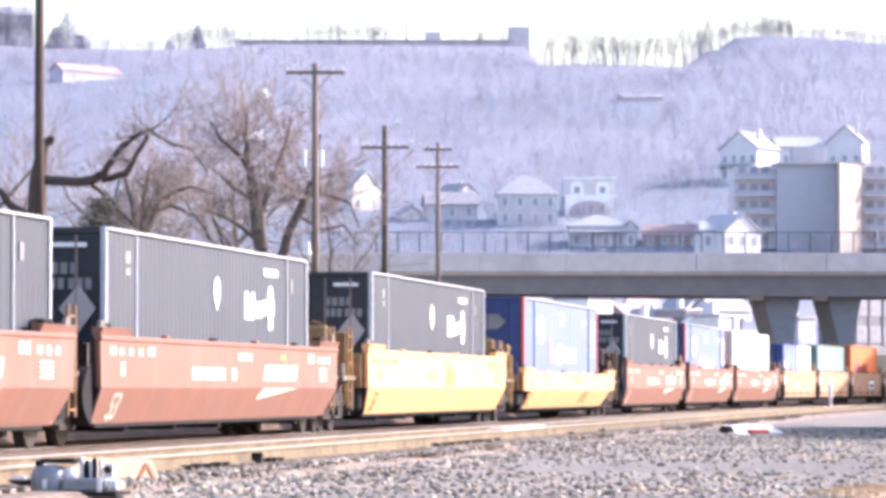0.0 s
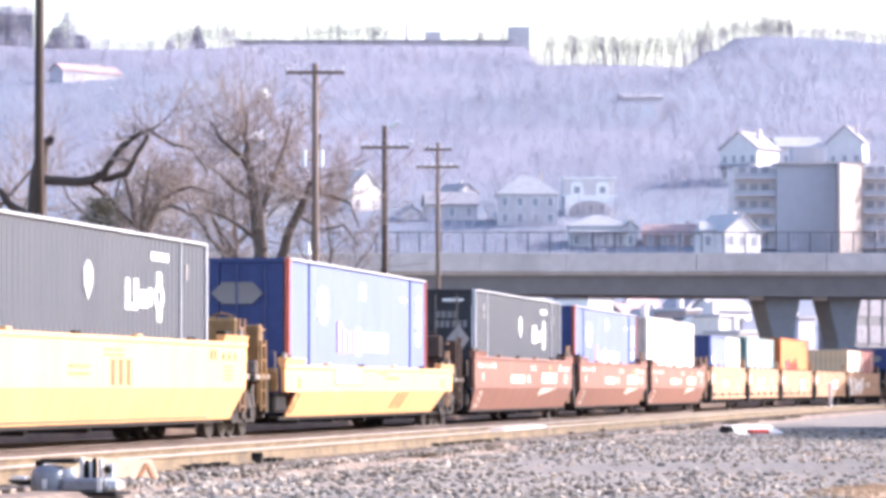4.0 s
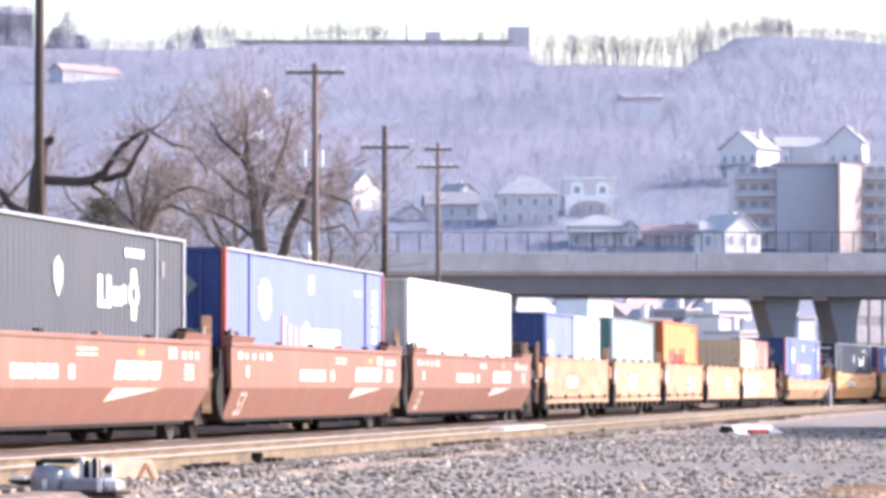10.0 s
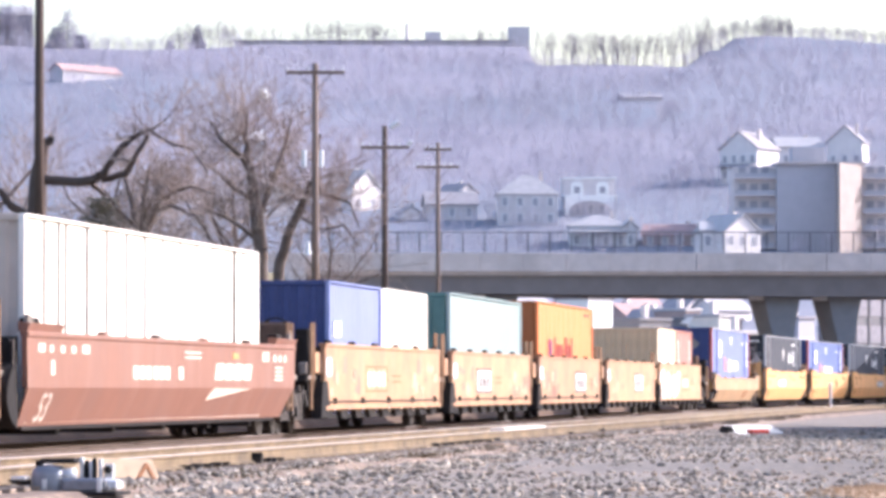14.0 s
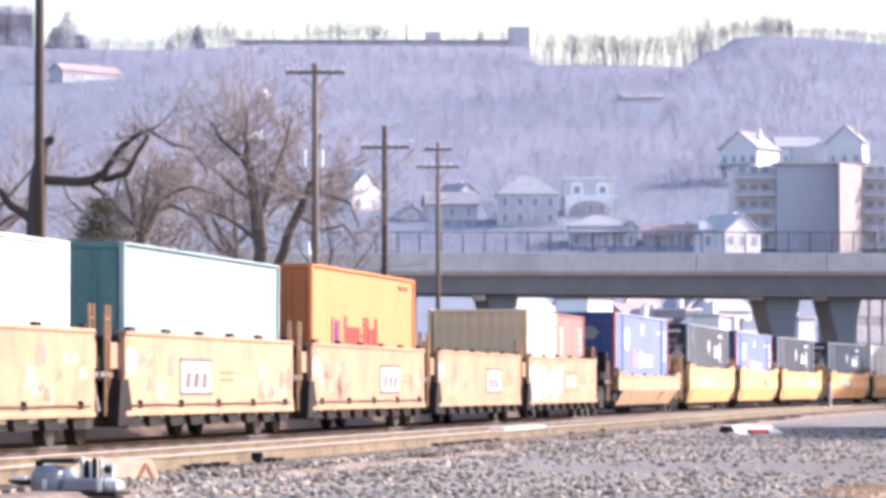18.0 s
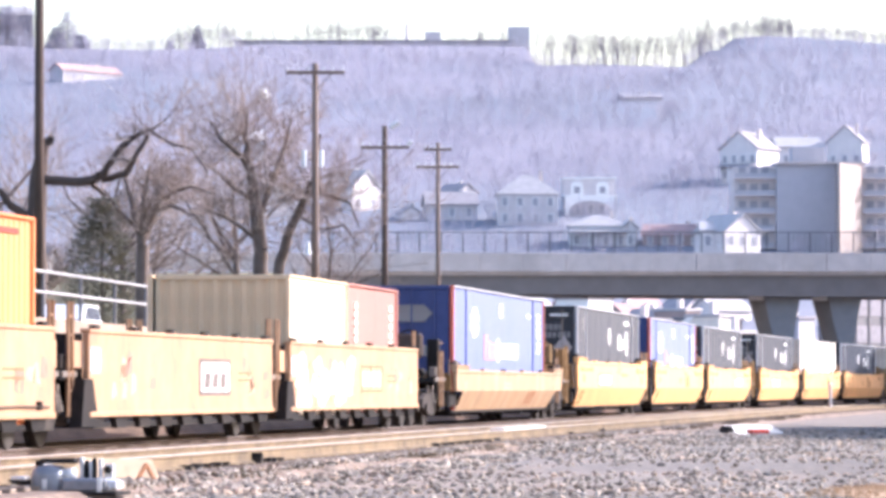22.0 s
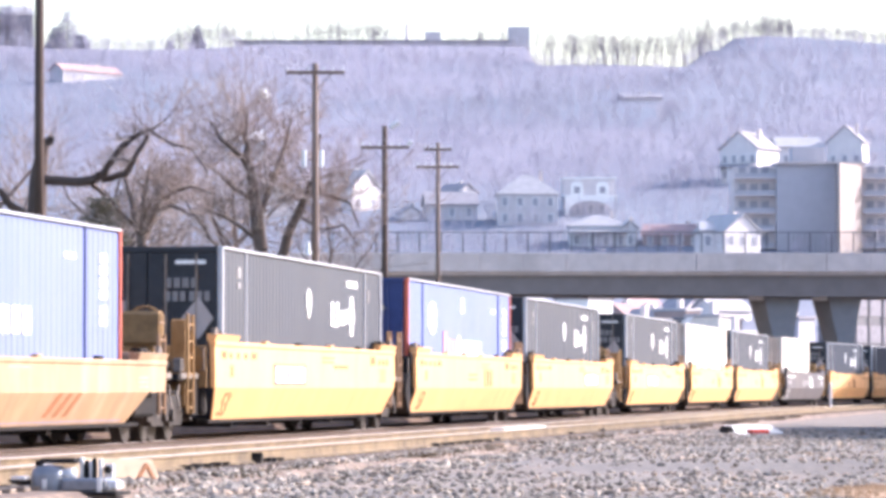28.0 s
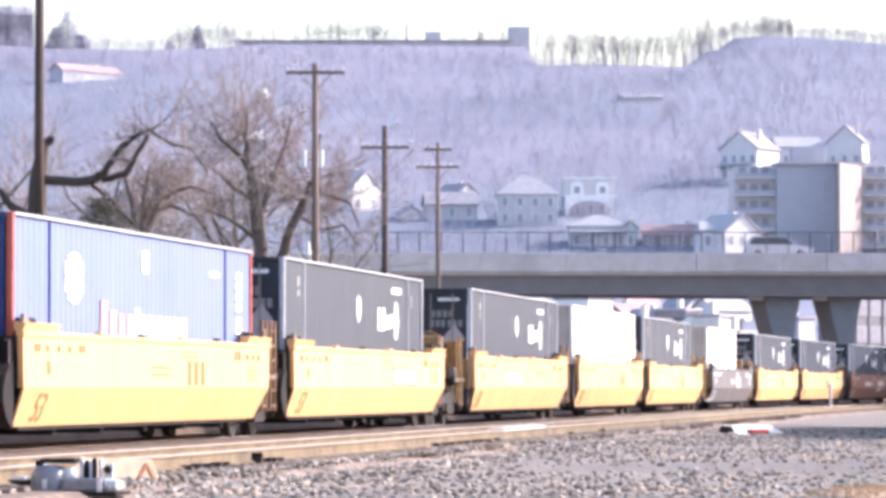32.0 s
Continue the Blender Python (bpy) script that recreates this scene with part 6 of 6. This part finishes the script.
def parked_car():
    c = thing("parked_car", pose(-11.3, 120.5, 1.95, 0, 0, 84), "white parked car with red lower panels behind the railing", "car")
    part("body", Shape().prism([(-2.1, 0.3), (2.1, 0.3), (2.15, 0.75), (1.2, 0.9), (0.6, 1.38), (-1.3, 1.4), (-2.1, 0.95)], "y", -0.85, 0.85), paint_white, c)
    part("lower_panel", Shape().box(-2.12, 2.12, -0.87, 0.87, 0.28, 0.62, 0.05), signal_red, c)
    for f in (-1, 1):
        part("window", Shape().prism([(-1.5, 0.95), (1.0, 0.95), (0.55, 1.32), (-1.2, 1.33)], "y", f * 0.855 - 0.01, f * 0.855 + 0.01), glass, c)
        for x in (-1.3, 1.3):
            part("wheel", Shape().tube((x, f * 0.7, 0.32), (x, f * 0.88, 0.32), 0.32, n=16), tyre, c)


parked_car()


# ---- trackside things ----
def trackside():
    m = thing("switch_machine", pose(-3.98, 43.4, -0.285, 0, 0, -9), "silver grey electric switch machine with domed motor case", "switch machine")
    dome = Shape()
    rows = [(0.03, 0.185), (0.20, 0.19), (0.26, 0.175), (0.31, 0.13), (0.325, 0.0)]
    for z, r in rows:
        dome.v += [(-0.27 + r * 1.0 * math.copysign(abs(math.cos(k * math.pi / 10)) ** 0.6, math.cos(k * math.pi / 10)), r * 1.1 * math.copysign(abs(math.sin(k * math.pi / 10)) ** 0.6, math.sin(k * math.pi / 10)), z) for k in range(20)]
    for q in range(len(rows) - 1):
        dome.f += [(q * 20 + k, q * 20 + (k + 1) % 20, q * 20 + 20 + (k + 1) % 20, q * 20 + 20 + k) for k in range(20)]
    part("motor_case", dome, machine_grey, m, smooth=True)
    part("nameplate", Shape().box(-0.30, -0.25, -0.218, -0.200, 0.06, 0.17), galv, m, "bright nameplate")
    part("motor_lid", Shape().box(-0.36, 0.04, -0.10, 0.20, 0.335, 0.39, 0.02), under, m, "dark motor lid")
    part("lid_hasp", Shape().box(-0.40, -0.34, -0.12, 0.0, 0.30, 0.37, 0.01), under, m)
    part("side_dome", Shape().tube((-0.10, -0.05, 0.20), (0.03, -0.05, 0.24), 0.085, 0.055, n=12), galv, m, "pale domed cover", smooth=True)
    part("gear_case", Shape().box(-0.09, 0.42, -0.24, 0.24, 0.03, 0.18, 0.03), machine_grey, m)
    part("case_end", Shape().box(0.31, 0.37, -0.262, -0.236, 0.03, 0.19, 0.01), galv, m, "bright end strap")
    part("terminal_box", Shape().box(0.40, 0.53, -0.20, 0.05, 0.06, 0.16, 0.02), galv, m, "pale terminal box")
    part("base_plate", Shape().box(-0.60, 0.55, -0.35, 0.35, 0.0, 0.035, 0.01), under, m)
    part("base_timber", Shape().box(-0.66, 0.62, -0.30, 0.40, -0.09, 0.0, 0.01), tie_wood, m, "weathered base timber")
    for k, (x, zt, w, pale) in enumerate(((0.06, 0.37, 0.020, 1), (0.115, 0.33, 0.03, 0), (0.165, 0.33, 0.016, 1), (0.20, 0.36, 0.024, 0), (0.27, 0.35, 0.018, 1))):
        lever = part("lever", Shape().box(x - w, x + w, 0.08, 0.13, 0.17, zt, 0.006), galv if pale else under, m, "pale lever" if pale else "dark lever")
        part("lever_knob", Shape().tube((x, 0.105, zt), (x, 0.105, zt + 0.035), 0.026, 0.018, n=8), galv if pale else under, lever)
    part("lock_bolt", Shape().tube((0.35, 0.16, 0.27), (0.35, 0.05, 0.27), 0.04, n=8), under, m, "dark lock bolt")
    part("lock_bracket", Shape().box(0.30, 0.40, 0.14, 0.2, 0.16, 0.33, 0.01), galv, m)
    part("cable_duct", Shape().box(-0.62, -0.46, -0.3, -0.1, 0.16, 0.20, 0.01), galv, m, "pale duct lid")
    part("throw_rod", Shape().tube((-0.1, 0.3, 0.12), (-1.3, 0.5, 0.12), 0.03, n=7), under, m)
    for f in (-1, 1):
        part("bolt", Shape().tube((f * 0.45, -0.3, 0.06), (f * 0.45, -0.3, 0.1), 0.03, n=6), machine_grey, m)
    b = thing("white_ramp_board", pose(-3.75, 47.4, -0.32, 0, 0, 48), "white painted wooden ramp board beside the rail", "board")
    part("board", Shape().prism([(-0.85, 0.0), (0.60, 0.0), (0.40, 0.34), (-0.85, 0.38)], "y", -0.04, 0.04), mat("weathered_cream_board", (0.47, 0.37, 0.27), 0.8, vary=0.15), b)
    part("stripe", Shape().prism([(0.10, 0.05), (0.16, 0.05), (0.32, 0.26), (0.29, 0.30)], "y", -0.05, -0.04), mark_brown, b)
    part("stripe", Shape().prism([(0.45, 0.05), (0.51, 0.05), (0.32, 0.30), (0.29, 0.27)], "y", -0.05, -0.04), mark_brown, b)
    w = thing("cover_slab", pose(8.25, 106.0, -0.36, 0, 0, 40), "white painted cover slab leaning on the ballast", "slab")
    part("cover_board", Shape().add([(-0.85, -0.2, 0.0), (0.95, -0.2, 0.0), (0.68, 0.15, 0.24), (-1.05, 0.15, 0.26), (-0.85, -0.15, -0.05), (0.95, -0.15, -0.05), (0.70, 0.21, 0.19), (-1.02, 0.21, 0.21)], [(0, 1, 2, 3), (7, 6, 5, 4), (0, 4, 5, 1), (1, 5, 6, 2), (2, 6, 7, 3), (3, 7, 4, 0)]), siding_cream, w)
    part("side_prop", Shape().prism([(-1.2, 0.0), (-0.86, 0.0), (-1.04, 0.24), (-1.1, 0.22)], "y", -0.15, 0.2), under, w, "dark prop")
    r = thing("red_marker", pose(8.2, 104.6, -0.36, 0, 0, 30), "small red and white marker on the gravel", "marker")
    part("block", Shape().box(-0.3, 0.28, -0.12, 0.12, 0.05, 0.16, 0.03), signal_red, r)
    part("foot", Shape().box(-0.2, 0.2, -0.1, 0.1, 0.0, 0.05), paint_white, r)
    for k, (s, off, sz) in enumerate(((14.0, 2.0, 0.12), (16.5, 1.75, 0.09), (21.0, 1.9, 0.13), (57.0, 2.3, 0.16), (60.0, 2.6, 0.14), (63.0, 2.2, 0.12), (70.0, 2.5, 0.18), (46.0, 2.1, 0.1))):
        x, y, h = along(s, off)
        lit = thing("litter_scrap", pose(x, y, -0.235, 0, 0, 37 * k), "crumpled pale scrap lying between the tracks", "litter", "scraps between the tracks")
        part("scrap", Shape().add([(-sz, -sz * 0.6, 0), (sz, -sz * 0.7, 0), (sz * 0.8, sz * 0.7, 0), (-sz * 0.9, sz * 0.6, 0), (0.1 * sz, 0, sz * 0.9), (-0.5 * sz, 0.2 * sz, sz * 0.7)], [(3, 2, 1, 0), (0, 1, 4), (1, 2, 4), (2, 3, 5, 4), (3, 0, 5), (0, 4, 5)]), paint_white, lit)
    for k, s in enumerate((-6.7, -6.1, -5.5, -4.9, -4.4, -2.2, -1.6, -1.2, -0.7, 13.9, 14.9, 15.8, 16.8, 17.7, 18.7, 19.6, 20.6, 21.8, 34.0, 40.2)):
        x, y, h = along(s, 3.35 + 0.84)
        o = thing("rail_anchor", pose(x, y, -0.20, 0, 0, -math.degrees(h)), "dark steel clip on the rail's foot", "rail clip", "clips on the near rail")
        part("clip", Shape().prism([(-0.07 - 0.02 * (k % 3), 0.0), (0.07, 0.0), (0.05, 0.06 + (0.09 if k == 5 else 0.015 * (k % 2))), (-0.05, 0.065 + (0.09 if k == 5 else 0.0))], "x", -0.075, 0.075), under, o)
    c = thing("white_plank", pose(1.73, 92.0, -0.19, 0, 0, -9), "white painted timber lying on the ties between the rails", "plank")
    part("board", Shape().box(-0.16, 0.18, -3.4, 3.4, 0.0, 0.17, 0.01), siding_cream, c)
    p = thing("marker_post", pose(18.7, 194.0, -0.34), "short pale wooden marker post by the track", "post")
    part("post", Shape().tube((0, 0, 0), (0, 0, 1.4), 0.09, 0.08, n=10), siding_tan, p)
    part("cap", Shape().tube((0, 0, 1.4), (0, 0, 1.46), 0.1, 0.06, n=10), paint_white, p)


trackside()


def dry_patch():
    """A low sandy hump with dry grass at the edge of the gravel."""
    sh = Shape()
    n, m = 24, 5
    cx, cy = 5.25, 44.6
    for j in range(m + 1):
        for i in range(n):
            a = 2 * math.pi * i / n
            r = j / m * (1 + 0.15 * math.sin(3 * a + 1) + 0.08 * math.sin(7 * a))
            sh.v.append((cx + 1.25 * r * math.cos(a), cy + 3.2 * r * math.sin(a), -0.36 + 0.10 * (1 - (j / m) ** 2)))
    for j in range(m):
        sh.f += [(j * n + i, j * n + (i + 1) % n, (j + 1) * n + (i + 1) % n, (j + 1) * n + i) for i in range(n)]
    tagged(part("sand_hump", sh, sand, None, smooth=True), "low sandy hump at the gravel's edge", "sand", kind="structure")
    rng = random.Random(8)
    gr = Shape()
    for k in range(2600):
        a, r = rng.random() * 6.283, math.sqrt(rng.random())
        x, y = cx + 1.25 * r * math.cos(a), cy + 3.2 * r * math.sin(a)
        z = -0.37 + 0.10 * (1 - r * r)
        h, d = rng.uniform(0.03, 0.10), rng.uniform(-0.05, 0.05)
        gr.add([(x - 0.006, y, z), (x + 0.006, y, z), (x + d, y + rng.uniform(-0.04, 0.04), z + h)], [(0, 1, 2)])
    tagged(part("dry_grass", gr, straw, None), "short dry straw-coloured grass", "grass", kind="stuff")


sand = mat("sandy_soil", (0.52, 0.36, 0.235), 0.95, vary=0.3, grain=8, stain=1.5, bump=0.6)
straw = mat("dry_straw", (0.52, 0.37, 0.23), 0.9, vary=0.3)
dry_patch()


def stones():
    """Loose crushed stone on the near ballast shoulder."""
    rng = random.Random(9)
    V, F, o = [], [], 0
    base = []
    for k in range(8):
        bm = bmesh.new()
        bmesh.ops.create_icosphere(bm, subdivisions=1, radius=1.0)
        for v in bm.verts:
            v.co *= rng.uniform(0.6, 1.15)
            v.co.z *= 0.75
        bm.verts.index_update()
        base.append((np.array([tuple(v.co) for v in bm.verts]), np.array([[v.index for v in f.verts] for f in bm.faces])))
        bm.free()
    for k in range(24000):
        y = 41.5 + 75 * rng.random() ** 1.6
        edge = along(y - 59.3, 4.2)[0]
        lo = max((-40 - 784) / 7108.7 * y, edge)
        hi = (1640 - 784) / 7108.7 * y
        if lo >= hi:
            continue
        x = lo + (hi - lo) * rng.random()
        # kept clear in front of the switch machine
        if -4.7 < x < -3.3 and y < 43.5:
            continue
        bare = x - edge > 2.5 + 1.5 * noise.noise((x * 0.4, y * 0.15, 2.0))
        if bare and rng.random() < 0.72:
            continue
        s = rng.uniform(0.024, 0.066) * (0.9 if bare else 1.2)
        v, f = base[rng.randrange(8)]
        a = rng.random() * 6.283
        c, n = math.cos(a), math.sin(a)
        off = 4.2 + (x - edge) * 0.988
        z = max(ground_z(x, y), -0.24 - 0.46 * max(0, off - 5.1)) + s * 0.2
        V.append(np.stack([x + s * (v[:, 0] * c - v[:, 1] * n), y + s * (v[:, 0] * n + v[:, 1] * c), z + s * v[:, 2]], 1))
        F.append(f + o)
        o += len(v)
    V, F = np.concatenate(V), np.concatenate(F)
    me = bpy.data.meshes.new("stones")
    me.from_pydata(V.tolist(), [], F.tolist())
    m = mat("crushed_stone", (0.25, 0.222, 0.187), 0.9, vary=0.25, grain=9, stain=0.35, dirt=(0.38, 0.265, 0.175), dirt_amount=0.8)
    nt = m.node_tree
    g = nt.nodes.new("ShaderNodeNewGeometry")
    mr = nt.nodes.new("ShaderNodeMapRange")
    mr.inputs["To Min"].default_value, mr.inputs["To Max"].default_value = 0.45, 1.75
    nt.links.new(g.outputs["Random Per Island"], mr.inputs["Value"])
    h2 = nt.nodes.new("ShaderNodeHueSaturation")
    b = nt.nodes["Principled BSDF"]
    src = b.inputs["Base Color"].links[0].from_socket
    nt.links.new(src, h2.inputs["Color"])
    nt.links.new(mr.outputs[0], h2.inputs["Value"])
    nt.links.new(h2.outputs[0], b.inputs["Base Color"])
    me.materials.append(m)
    tagged(new("loose_stones", me), "loose grey and rusty crushed stones", "gravel", kind="stuff")


stones()


def dead_weeds():
    """Brown winter weeds and trodden stalks in tufts between and beside the tracks."""
    rng = random.Random(21)
    sh = Shape()
    for k in range(260):
        s0 = -14 + 110 * rng.random() ** 1.3
        off = rng.choice((1.75, 1.9, 2.15, 3.35, 4.75, 5.0, 5.2)) + rng.gauss(0, 0.12)
        x, y, h = along(s0, off)
        r = rng.uniform(0.08, 0.3)
        for q in range(rng.randint(8, 22)):
            px, py = x + rng.gauss(0, r * 0.6), y + rng.gauss(0, r * 2.2)
            w, tall = rng.uniform(0.006, 0.014), rng.uniform(0.03, 0.11)
            sh.add([(px - w, py, -0.25), (px + w, py, -0.25), (px + rng.gauss(0, 0.05), py + rng.gauss(0, 0.05), -0.24 + tall)], [(0, 1, 2)])
    tagged(part("dead_weeds", sh, weed, None), "brown dead weeds in low tufts along the rails", "weeds", kind="stuff")


weed = mat("dead_brown_weed", (0.13, 0.098, 0.06), 0.9, vary=0.4, grain=3)
dead_weeds()


def warehouse():
    """A plain block added beyond the view to shade the far end of the line."""
    t = thing("warehouse", pose(52, 223, -0.4), "plain unseen brick block added to shade the far line", "building")
    part("wall", Shape().box(0, 20, 0, 62, 0, 17.5), brick_wall, t)
    part("roof", Shape().box(-0.3, 20.3, -0.3, 62.3, 17.5, 17.9), roof_grey, t)


warehouse()


def shed():
    """A low block added out of view, so that its shadow falls across the gravel."""
    t = thing("lineside_shed", pose(14.5, 92, -0.4), "low unseen brick block added to shade the gravel", "building")
    part("wall", Shape().box(0, 6, 0, 34, 0, 3.0), brick_wall, t)
    part("roof", Shape().box(-0.3, 6.3, -0.3, 34.3, 3.0, 3.2), roof_grey, t)


shed()

motions()
